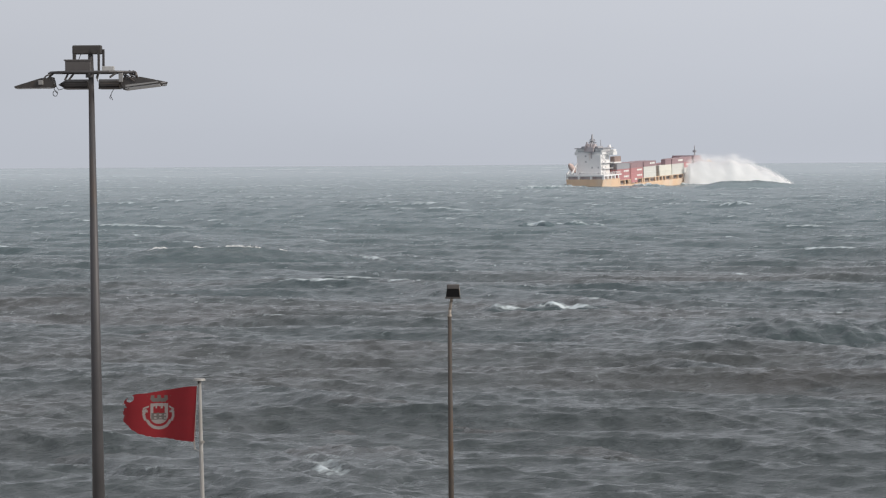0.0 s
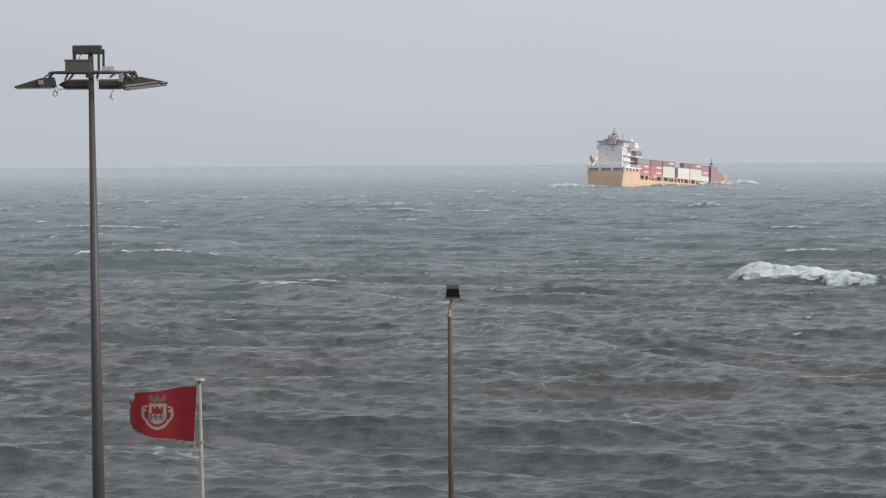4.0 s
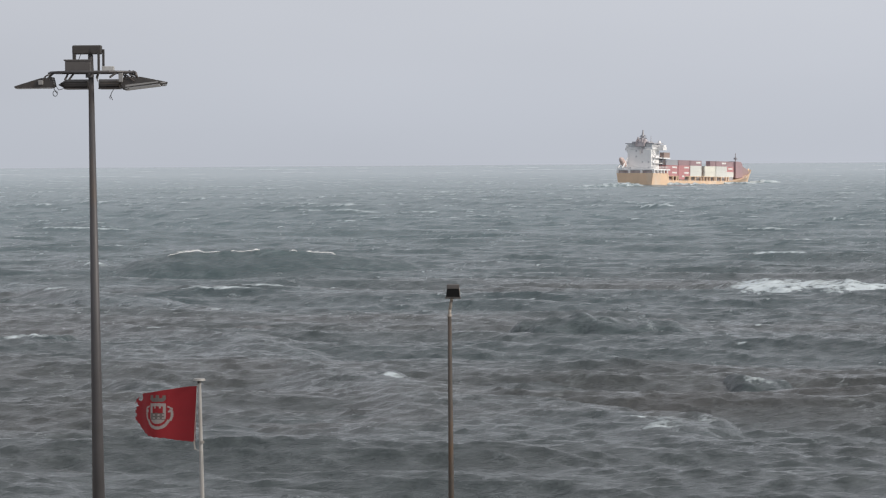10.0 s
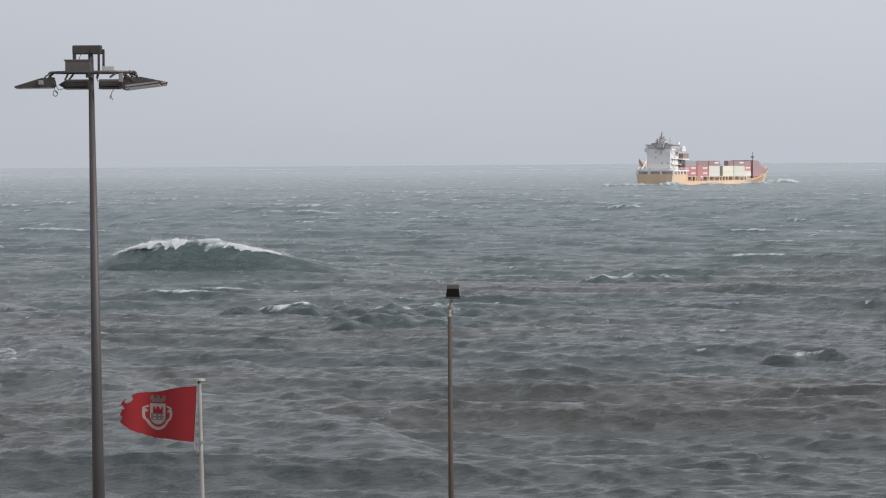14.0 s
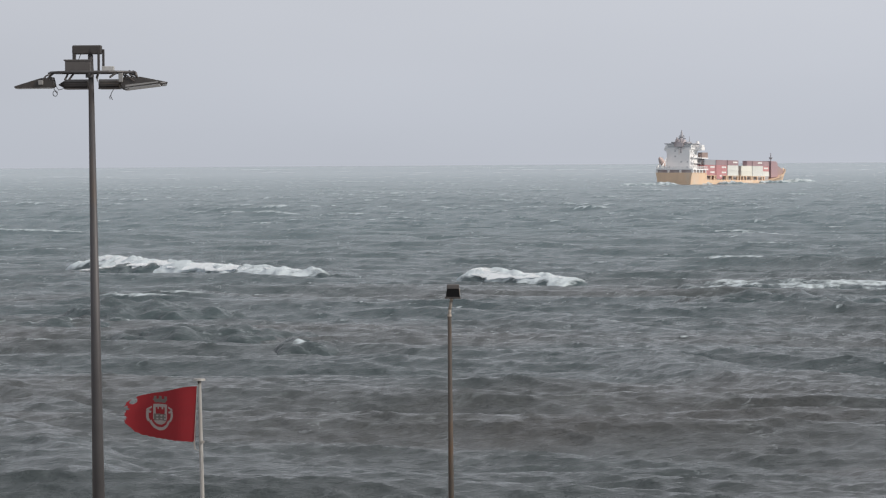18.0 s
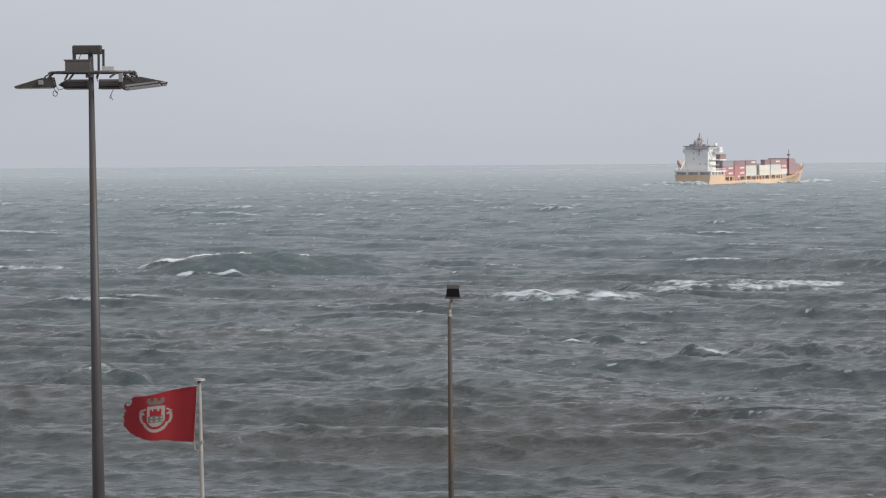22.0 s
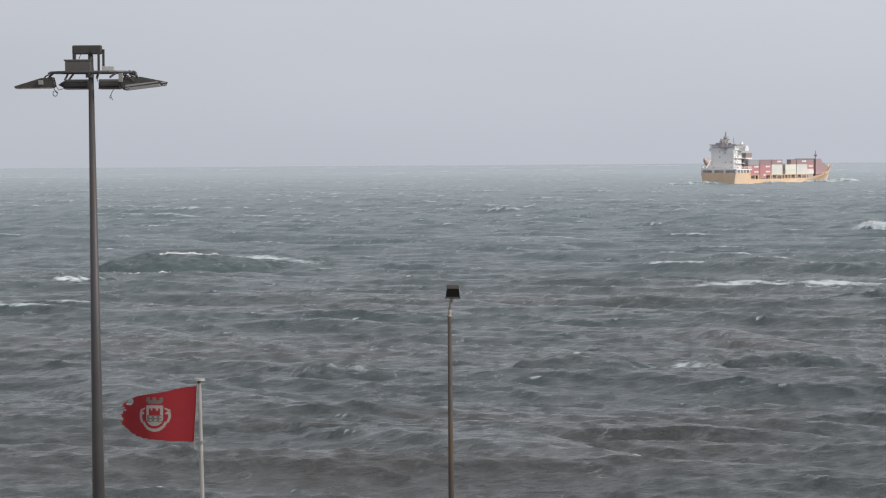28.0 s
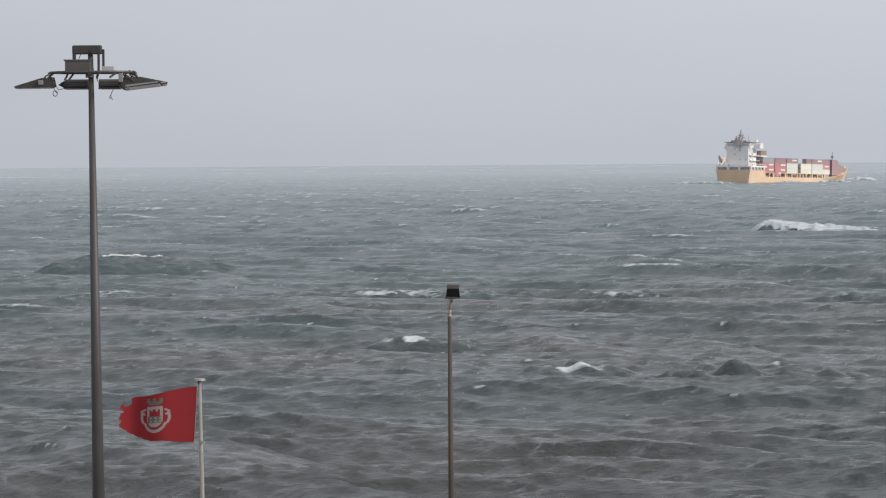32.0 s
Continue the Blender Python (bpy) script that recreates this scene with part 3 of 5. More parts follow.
    for y in (5.5, 7.7):
        add_rod(bm, (-62.3, y + 0.8, 8.3), (-56.6, y + 0.8, 13.4), 0.26, seg=6)
        add_rod(bm, (-57.6, y + 0.8, 7.9), (-57.6, y + 0.8, 12.6), 0.24, seg=6)
        add_rod(bm, (-60.4, y + 0.8, 7.9), (-60.4, y + 0.8, 10.0), 0.24, seg=6)
    part("lifeboat_slip", bm, SHIP_WHITE, ship)
    # white bulwark rail round the poop
    bm = bmesh.new()
    for z in (8.5, 9.0):
        add_tube(bm, [(-44.0, -10.1, z), (-60.4, -10.1, z), (-60.4, 10.1, z), (-44.0, 10.1, z)], 0.10)
    for i in range(8):
        for sgn in (-1, 1):
            add_rod(bm, (-45.8 - i * 2.05, sgn * 10.1, 7.9), (-45.8 - i * 2.05, sgn * 10.1, 9.0), 0.08, seg=5)
            add_rod(bm, (-60.4, sgn * (10.1 - i * 1.35), 7.9), (-60.4, sgn * (10.1 - i * 1.35), 9.0), 0.08, seg=5)
    part("rail", bm, SHIP_WHITE, ship)
    # covered mooring deck: a white slab on pillars over a grey block, the recess's shade as colour
    part("boat_deck", box(-60.6, -43.6, -10.3, 10.3, 7.25, 7.95, bevel=0.08), SHIP_WHITE, ship, "white boat deck on pillars")
    part("mooring_shade", box(-59.9, -46.0, -9.4, 9.4, 5.7, 7.25), SOOT_AND_SHADE, ship, "grey block standing for the shade in the open mooring deck")
    pillar = part("pillar", box(-0.35, 0.35, -0.5, 0.5, 0.0, 1.45), SHIP_WHITE, ship)
    pillar.matrix_basis = pose(-60.3, -9.9, 5.85)
    spots = [(-60.3, -9.9 + 3.3 * k) for k in (2, 4, 6)] + [(-60.3 + 3.4 * k, sgn * 10.0) for k in range(1, 5) for sgn in (-1, 1)]
    for px, py in spots:
        q = copy_thing(pillar, pose(px, py, 5.85))
        q.parent = ship
    # two open galleries across the house front, and the stores crane post beside it
    for gz in (10.6, 13.3):
        part("side_gallery", box(-55.8, -46.8, -8.0, -6.5, gz, gz + 0.28), SHIP_WHITE, ship)
    part("crane_platform", box(-47.9, -41.0, -8.9, -5.0, 12.9, 13.5, bevel=0.06), SHIP_WHITE, ship, "white platform ahead of the deckhouse")
    part("crane_pedestal", box(-46.6, -42.4, -7.6, -5.4, 7.9, 12.9, bevel=0.2), SHIP_DARK, ship)
    # forecastle: breakwater, winch, foremast
    part("breakwater", add_prism(bmesh.new(), [(36.6, 4.2), (44.4, 4.6), (44.2, 11.4), (42.6, 12.6), (36.6, 12.8)], -6.2, 6.2), BOX_COLOURS["maroon"], ship, "dull red steel breakwater on the foredeck")
    part("forecastle_house", add_prism(bmesh.new(), [(44.6, 4.8), (55.5, 6.6), (55.0, 8.2), (52.0, 9.3), (48.0, 10.4), (45.2, 10.9), (44.6, 10.6)], -4.4, 4.4),
         DECK_DIM, ship, "dim oxide forecastle store and whaleback")
    part("winch", box(57.0, 59.6, -2.0, 2.0, 7.2, 9.4, bevel=0.3), SHIP_DARK, ship)
    fm = part("foremast", rod((48.8, 0, 9.4), (48.8, 0, 17.2), 0.42, 0.20), SHIP_DARK, ship, "dark foremast with lights")
    part("mast_light", box(48.3, 49.3, -0.8, 0.8, 14.0, 14.9), SHIP_DARK, fm)
    bm = bmesh.new()
    tops = [(x, hull_half(x, False), hull_top(x)) for x in (44, 48, 52, 56, 60, 63, 66)]
    for sgn in (-1, 1):
        for a, b in zip(tops[:-1], tops[1:]):
            vs = [bm.verts.new((a[0], sgn * a[1], a[2] - 0.3)), bm.verts.new((b[0], sgn * b[1], b[2] - 0.3)),
                  bm.verts.new((b[0], sgn * (b[1] + 0.1), b[2] + 0.7)), bm.verts.new((a[0], sgn * (a[1] + 0.1), a[2] + 0.7))]
            bm.faces.new(vs)
    part("bow_bulwark", bm, HULL_ORANGE, ship)
    return ship


SHIP = container_ship()
# seconds, place east, place north, heave, bow up, heading from north
SHIP_ROWS = (
    (0.0, 100.05, 1542.8, 0.26, 2.4, 32.83), (0.5, 101.27, 1545.0, 0.22, 2.75, 32.73), (1.0, 102.48, 1547.2, 0.19, 2.73, 32.63),
    (1.5, 103.71, 1549.4, 0.19, 2.36, 32.53), (2.0, 104.93, 1551.6, -0.25, 0.98, 32.44), (2.5, 106.15, 1553.8, -0.8, -0.44, 32.35),
    (3.0, 107.38, 1556.0, -1.18, -1.76, 32.27), (3.5, 108.62, 1558.2, -1.57, -3.19, 32.19), (5.5, 113.6, 1567.0, -1.48, -1.4, 31.91),
    (6.0, 114.85, 1569.2, -1.22, -0.25, 31.85), (6.5, 116.12, 1571.4, -1.05, 0.77, 31.8), (7.0, 117.39, 1573.6, -0.93, 1.41, 31.75),
    (7.5, 118.66, 1575.8, -0.81, 1.53, 31.7), (8.0, 119.94, 1578.0, -0.73, 1.32, 31.66), (8.5, 121.23, 1580.2, -0.67, 0.86, 31.62),
    (9.0, 122.52, 1582.4, -0.72, 0.26, 31.59), (9.5, 123.82, 1584.6, -0.8, -0.6, 31.56), (10.0, 125.12, 1586.8, -0.77, -1.07, 31.53),
    (10.5, 126.44, 1589.0, -0.86, -1.31, 31.51), (11.0, 127.75, 1591.2, -0.89, -1.42, 31.5), (11.5, 129.08, 1593.4, -0.88, -1.31, 31.48),
    (12.0, 130.41, 1595.6, -1.02, -1.07, 31.48), (12.5, 131.74, 1597.8, -0.92, -0.8, 31.47), (13.0, 133.09, 1600.0, -0.87, -0.63, 31.47),
    (13.5, 134.43, 1602.2, -0.68, -0.37, 31.48), (14.0, 135.79, 1604.4, -0.71, -0.29, 31.48), (14.5, 137.15, 1606.6, -0.58, -0.18, 31.5),
    (16.5, 142.63, 1615.4, -0.48, -0.01, 31.59), (17.0, 144.01, 1617.6, -0.61, -0.29, 31.62), (17.5, 145.4, 1619.8, -0.73, -0.54, 31.66),
    (18.0, 146.79, 1622.0, -0.81, -0.99, 31.7), (18.5, 148.18, 1624.2, -1.12, -1.31, 31.75), (19.0, 149.57, 1626.4, -1.17, -1.37, 31.8),
    (19.5, 150.97, 1628.6, -1.14, -1.32, 31.86), (20.0, 152.37, 1630.8, -0.92, -1.0, 31.92), (20.5, 153.77, 1633.0, -0.85, -0.45, 31.98),
    (21.0, 155.16, 1635.2, -0.68, 0.0, 32.05), (21.5, 156.56, 1637.4, -0.59, 0.21, 32.12), (22.0, 157.96, 1639.6, -0.46, 0.64, 32.2),
    (22.5, 159.35, 1641.8, -0.79, 0.48, 32.28), (23.0, 160.75, 1644.0, -0.25, 0.21, 32.36), (23.5, 162.14, 1646.2, -0.4, -0.32, 32.45),
    (24.0, 163.52, 1648.4, -0.78, -0.7, 32.54), (24.5, 164.9, 1650.6, -0.94, -1.13, 32.64), (25.0, 166.28, 1652.8, -1.02, -1.31, 32.74),
    (25.5, 167.65, 1655.0, -0.97, -1.33, 32.84), (27.5, 173.06, 1663.8, -0.54, -0.25, 33.31), (28.0, 174.39, 1666.0, -0.38, -0.0, 33.44),
    (28.5, 175.7, 1668.2, -0.5, 0.16, 33.57), (29.0, 177.01, 1670.4, -0.4, 0.3, 33.7), (29.5, 178.3, 1672.6, -0.49, 0.49, 33.84),
    (30.0, 179.57, 1674.8, -0.14, 0.52, 33.98), (30.5, 180.83, 1677.0, -0.01, 0.32, 34.13), (31.0, 182.08, 1679.2, 0.09, -0.14, 34.28),
    (31.5, 183.31, 1681.4, -0.08, -0.74, 34.44), (32.0, 184.51, 1683.6, -0.24, -1.22, 34.6),
)


def ship_pose(e, n_, z, up, head):
    return Matrix.Translation((e, n_, z)) @ Matrix.Rotation(radians(90 - head), 4, "Z") @ Matrix.Rotation(radians(-up), 4, "Y")


MOVES.append((SHIP, [(t, ship_pose(e, n_, z, up, head)) for t, e, n_, z, up, head in SHIP_ROWS]))


# ---- the lamp mast with its floodlights ----
def floodlight(parent, m, half=0.30):
    """A wedge-shaped area floodlight: thick at the gear end, thin at the tip, glass below."""
    out = [(-0.14, -0.06), (-0.10, -0.10), (0.79, -0.07), (0.81, -0.03), (0.15, 0.14), (0.03, 0.14), (-0.14, 0.04)]
    body = part("floodlight", add_prism(bmesh.new(), out, -half, half), DARK_STEEL, parent, "dark wedge-shaped floodlight")
    bmesh_rim = box(-0.08, 0.78, -half + 0.02, half - 0.02, -0.115, -0.088, bevel=0.008, turn=pose(0, 0, 0, 0, -2.0, 0))
    part("glass", bmesh_rim, LAMP_GLASS, body)
    bm = bmesh.new()
    for i in range(7):
        y = (i / 3 - 1) * half * 0.8
        add_prism(bm, [(-0.16, -0.08), (-0.10, -0.09), (-0.04, 0.17), (-0.12, 0.15)], y - 0.012, y + 0.012)
    part("cooling_fins", bm, DARK_STEEL, body)
    for y in (-half - 0.025, half + 0.025):
        part("bracket", add_tube(bmesh.new(), [(0.18, y, 0.02), (0.02, y, 0.18), (-0.10, y * 0.6, 0.24)], 0.02), GALV, body)
    part("pale_rim", add_prism(bmesh.new(), [(-0.05, -0.085), (0.76, -0.045), (0.76, -0.015), (-0.05, -0.035)], -half - 0.012, -half + 0.004), PALE_RIM, body, "pale edge of the lamp frame")
    body.matrix_basis = m
    return body


def lamp_mast():
    """Origin at the foot; the head is at 14.85 m."""
    mast = thing("lamp_mast", pose(-8.415, 77, GROUND), "tall grey steel lamp mast with a crown of floodlights", "lamp post")
    part("pole", rod((0, 0, 0.25), (-0.112, 0, 14.80), 0.182, 0.062, seg=24), GALV, mast, smooth=True)
    part("base_plate", box(-0.35, 0.35, -0.35, 0.35, 0, 0.03, bevel=0.005), GALV, mast)
    part("foot", rod((0, 0, 0.03), (0, 0, 0.5), 0.24, 0.19, seg=20), GALV, mast)
    part("inspection_door", box(-0.06, 0.06, -0.20, -0.17, 0.8, 1.3, bevel=0.005), GALV, mast)
    for z in (6.75,):
        part("joint_ring", rod((-0.112 * z / 14.8, 0, z), (-0.112 * z / 14.8, 0, z + 0.03), 0.187 - 0.0082 * z, seg=24), GALV, mast)

    def hx(px):
        return -0.065 + (px - 165) / 72.7

    def hz(py):
        return 14.85 - (py - 95) / 72.7

    # hoist frame on top
    part("hoist_beam", box(hx(129.5), hx(181.5), -0.10, 0.10, hz(97), hz(81), bevel=0.03), DARK_STEEL, mast)
    for a, b, t0, t1, y in ((130, 136, 108, 95, -0.05), (157, 165, 128, 95, 0.0), (174, 178, 128, 95, -0.06)):
        part("hoist_leg", box(hx(a), hx(b), y - 0.04, y + 0.04, hz(t0), hz(t1), bevel=0.008), DARK_STEEL, mast)
    part("hoist_leg", box(hx(181.5), hx(185.5), 0.02, 0.10, hz(119), hz(88), bevel=0.008), DARK_STEEL, mast)
    part("sheave", rod((hx(168), -0.12, hz(90)), (hx(168), 0.12, hz(90)), 0.09, seg=16), DARK_STEEL, mast)
    b = part("gear_box", box(hx(118.5), hx(163), -0.30, -0.02, hz(127), hz(108.5), bevel=0.012), BOX_GREY, mast, "grey sheet-metal gear box")
    part("lid", box(hx(116.5), hx(164.5), -0.32, 0.0, hz(109), hz(106.5), bevel=0.006), BOX_GREY, b)
    b = part("junction_box", box(hx(181), hx(202), 0.0, 0.22, hz(127), hz(118), bevel=0.012), PALE_BOX, mast, "pale grey junction box")
    # carrying ring
    bm = bmesh.new()
    n = 28
    pts = [(hx(164) + 1.02 * math.cos(2 * math.pi * i / n), 0.62 * math.sin(2 * math.pi * i / n), hz(129)) for i in range(n + 1)]
    add_tube(bm, pts, 0.030, 7)
    part("carrying_ring", bm, GALV, mast, smooth=False)
    for a in (20, 110, 200, 290):
        c, s = math.cos(radians(a)), math.sin(radians(a))
        part("spoke", rod((hx(161.5), 0, hz(129)), (hx(164) + 1.0 * c, 0.6 * s, hz(129)), 0.026, seg=7), GALV, mast)
    part("hub", rod((hx(159.5), 0, hz(138)), (hx(159.5), 0, hz(122)), 0.100, seg=18), GALV, mast)
    # floodlights all round
    floodlight(mast, pose(hx(87.5), -0.05, hz(148.5), 0, 2.5, 180))
    floodlight(mast, pose(hx(229), -0.14, hz(151.5), -14, -4.5, -6), 0.13)
    floodlight(mast, pose(hx(236), 0.30, hz(148.5), -6, -3.0, 8), 0.16)
    for a, b_, nose in ((113, 158, 101), (174, 214, 214)):
        prof = [(0.10, -0.115), (0.14, -0.06), (0.14, 0.06), (0.08, 0.115), (-0.08, 0.115), (-0.14, 0.06), (-0.14, -0.06), (-0.10, -0.115)]
        bm = bmesh.new()
        ends = []
        for x, k in ((hx(a), 1.0), (hx(b_ - 4), 1.0), (hx(b_), 0.72)):
            ends.append([bm.verts.new((x, 0.42 + py_ * 2.2 * k, hz(149) + pz_ * k)) for py_, pz_ in prof])
        for r0, r1 in zip(ends[:-1], ends[1:]):
            for k in range(8):
                bm.faces.new((r0[k], r0[(k + 1) % 8], r1[(k + 1) % 8], r1[k]))
        bm.faces.new(ends[0])
        bm.faces.new(ends[-1])
        lamp = part("floodlight", bm, DARK_STEEL, mast, "dark flat floodlight on the far side of the ring")
        part("rim", box(hx(a) - 0.005, hx(b_ - 3), 0.09, 0.75, hz(158), hz(155.5), bevel=0.008), BOX_GREY, lamp)
        part("rim", box(hx(a) + 0.01, hx(b_ - 4), 0.105, 0.73, hz(149.5), hz(147.5), bevel=0.006), BOX_GREY, lamp)
        if nose < a:
            part("side_flap", add_prism(bmesh.new(), [(hx(nose), hz(150)), (hx(a), hz(142)), (hx(a), hz(157))], 0.3, 0.5), DARK_STEEL, lamp)
    # clamps and bent arms
    for a, b_ in (((95, 129), (82, 147)), ((88, 129), (97, 150)), ((225, 129), (218, 148)), ((238, 129), (246, 140)), ((232, 127), (212, 133)),
                  ((122, 131), (117, 142)), ((132, 131), (124, 142)), ((173, 140), (176, 131)), ((206, 131), (196, 138))):
        part("bent_arm", rod((hx(a[0]), -0.1, hz(a[1])), (hx(b_[0]), -0.16, hz(b_[1])), 0.026, seg=7), DARK_STEEL, mast)
    for xa, xb, za, zb in ((72, 81, 151, 143), (213.5, 221, 147, 131)):
        part("ballast_box", box(hx(xa), hx(xb), -0.44, -0.36, hz(za), hz(zb), bevel=0.015), PALE_RIM, mast, "pale ballast box on the lamp yoke")
    part("yoke_arm", add_tube(bmesh.new(), [(hx(236), -0.1, hz(128)), (hx(241), -0.12, hz(130)), (hx(243), -0.14, hz(136))], 0.034, 8), GALV, mast)
    part("yoke_arm", add_tube(bmesh.new(), [(hx(174), -0.1, hz(131)), (hx(172), -0.12, hz(138)), (hx(175), -0.14, hz(145))], 0.014, 6), GALV, mast)
    # loose cables
    bm = bmesh.new()
    loop = [(hx(97 + 4 * math.cos(a * 0.5) + 3), -0.2, hz(166 + 5 * math.sin(a * 0.5))) for a in range(14)]
    add_tube(bm, [(hx(98), -0.2, hz(150)), (hx(98), -0.2, hz(158)), (hx(100), -0.2, hz(162))] + loop, 0.0085, 5)
    part("loose_cable", bm, CABLE, mast)
    bm = bmesh.new()
    add_tube(bm, [(hx(206), -0.2, hz(156)), (hx(202), -0.2, hz(161)), (hx(199), -0.2, hz(166)), (hx(198), -0.2, hz(172)), (hx(201), -0.2, hz(178))], 0.0085, 5)
    add_tube(bm, [(hx(199), -0.2, hz(167)), (hx(196), -0.2, hz(173)), (hx(197), -0.2, hz(177))], 0.0085, 5)
    part("loose_cable", bm, CABLE, mast)
    bm = bmesh.new()
    add_tube(bm, [(hx(101), -0.2, hz(152)), (hx(106), -0.2, hz(160)), (hx(116), -0.2, hz(157))], 0.0085, 5)
    add_tube(bm, [(hx(146), -0.2, hz(96)), (hx(142), -0.2, hz(107))], 0.0085, 5)
    add_tube(bm, [(hx(226 + 5 * math.cos(a * 0.5)), -0.25, hz(154 + 6 * math.sin(a * 0.5))) for a in range(8)], 0.0085, 5)
    part("loose_cable", bm, CABLE, mast)
    return mast


MAST = lamp_mast()


# ---- the short lamp post ----
def lamp_post():
    p = thing("lamp_post", pose(0.185, 86, GROUND), "rusty brown lamp post with a small black lamp head", "lamp post")
    part("pole", rod((0, 0, 0.02), (-0.02, 0, 7.95), 0.092, 0.050, seg=20), POST_RUST, p, smooth=True)
    part("base_plate", box(-0.2, 0.2, -0.2, 0.2, 0, 0.025, bevel=0.004), POST_RUST, p)
    part("collar", rod((-0.02, 0, 7.93), (-0.02, 0, 8.00), 0.066, 0.05, seg=16), POST_PALE, p)
    bm = add_tube(bmesh.new(), [(-0.02, 0, 7.96), (-0.01, 0, 8.12), (0.03, -0.02, 8.36), (0.065, -0.05, 8.52)], 0.042, 10)
    part("spigot", bm, POST_PALE, p, "bare pale bent spigot", smooth=True)
    head = part("lamp_head", add_prism(bmesh.new(), [(-0.19, 0.0), (0.19, 0.0), (0.155, 0.30), (-0.155, 0.30)], -0.24, 0.10), BLACK_LAMP, p, "black tapered lamp head")
    head.matrix_basis = pose(0.075, 0, 8.47, 0, 1.0, 0)
    part("lid", box(-0.170, 0.170, -0.252, 0.11, 0.215, 0.335, bevel=0.02), BOX_GREY, head, "grey housing over the lamp")
    part("lower_rim", box(-0.215, 0.215, -0.25, 0.11, -0.05, 0.0, bevel=0.01), DARK_STEEL, head)
    # pale strip down the right side of the lamp head
    part("pale_side_strip", box(0.165, 0.205, -0.1, 0.0, 0.02, 0.25, bevel=0.006, turn=pose(0, 0, 0, 0, -8, 0)), POST_PALE, head)
    return p


POST = lamp_post()


# ---- the flagpole and the torn red flag ----
def flag_pole():
    p = thing("flag_pole", pose(-5.07, 67, GROUND), "greyed white tapered flagpole with a flat cap", "flagpole")
    part("pole", rod((0, 0, 0.0), (-0.115, 0, 7.58), 0.066, 0.036, seg=18), POLE_WHITE, p, smooth=True)
    part("base_plate", box(-0.16, 0.16, -0.16, 0.16, 0, 0.03, bevel=0.004), POLE_WHITE, p)
    part("cap", rod((-0.118, 0, 7.57), (-0.118, 0, 7.615), 0.135, 0.115, seg=20), POLE_WHITE, p, "pale flat truck at the top")
    part("neck", rod((-0.12, 0, 7.49), (-0.12, 0, 7.575), 0.03, 0.045, seg=10), DARK_STEEL, p)
    part("cleat", box(-0.10, -0.02, -0.10, -0.06, 6.24, 6.30, bevel=0.008), POLE_WHITE, p)
    part("halyard", add_tube(bmesh.new(), [(-0.135, -0.03, 7.50), (-0.165, -0.04, 7.44), (-0.235, -0.04, 6.26), (-0.22, -0.05, 6.12), (-0.06, -0.07, 6.05), (-0.03, -0.075, 1.2)], 0.006, 5), POLE_WHITE, p)
    return p


FLAG_POLE = flag_pole()
STRIPS, FLAG_W = 28, 1.78
STRIP_W = FLAG_W / STRIPS


def flag_edges(u):
    """Lower and upper edge of the cloth at u metres from the hoist."""
    s = u / FLAG_W
    top = 1.19 - 0.26 * s ** 1.1 + 0.012 * math.sin(9 * s)
    low = 0.0 + 0.13 * s + 0.02 * s * s + 0.014 * math.sin(21 * s) * s + 0.010 * math.sin(63 * s + 1) * s
    top -= 0.17 * max(0.0, (s - 0.76) / 0.24) ** 1.6
    low += 0.24 * max(0.0, (s - 0.62) / 0.38) ** 1.6
    if s > 0.93:
        low += 0.03 * (s - 0.93) / 0.07 * (1 + math.sin(140 * s))
    return low, top


def flag_hole(u, v):
    """The torn corner: a hole and a ragged fly edge."""
    s = u / FLAG_W
    low, top = flag_edges(u)
    w = (v - low) / (top - low)
    if ((s - 0.875) / 0.052) ** 2 + ((w - 0.93) / 0.10) ** 2 < 1 + 0.3 * math.sin(13 * u + 17 * v):
        return True
    edge = 0.972 + 0.014 * math.sin(w * 17.0) + 0.008 * math.sin(w * 51.0 + 1)
    if 0.66 < w < 0.86:
        edge -= 0.035
    return s > edge


def crest(u, v):
    """0 cloth, 1 white, 2 dim: a mural crown over a castle shield between two curled bearers, on a ribbon."""
    x, y = (u - 0.90) / 0.375, (v - 0.59) / 0.363
    ax = abs(x)
    if 0.66 < y < 1.05:                                   # crown, flaring upwards, with merlons
        return 2 if ax < 0.37 + 0.9 * (y - 0.66) and (y < 0.88 or math.cos(x * 16.0) > -0.1) else 0
    if ax < 0.53 and -0.64 < y < 0.58 and (y > -0.15 or math.hypot(ax / 0.53, (y + 0.15) / 0.49) < 1):
        if y < -0.34:
            return 1 if y < -0.40 else 2
        if y < 0.0:
            return 2 if ax < 0.44 and math.sin(x * 21.0) + math.sin(y * 33.0 + 2.0) > -0.8 else 1
        if ax > 0.33 or y > 0.48:
            return 1
        tower = 0.40 if ax < 0.10 or ax > 0.22 else 0.28
        return 0 if y < tower else 1
    e = math.hypot(ax / 0.84, (y + 0.05) / 0.92)
    if 0.81 < e < 1.0 and y < -0.36:
        return 1
    if 0.60 < ax < 1.02 and -0.44 < y < 0.44:
        spine = 0.74 + 0.15 * math.cos(3.6 * (y + 0.06))
        if abs(ax - spine) < 0.085 and -0.42 < y < 0.24:
            return 1
        if abs(y - 0.33 + 0.4 * (ax - 0.8)) < 0.055 and ax < 0.94:
            return 1
        if abs(y - 0.12) < 0.05 and 0.64 < ax < 0.98:
            return 1
    return 0


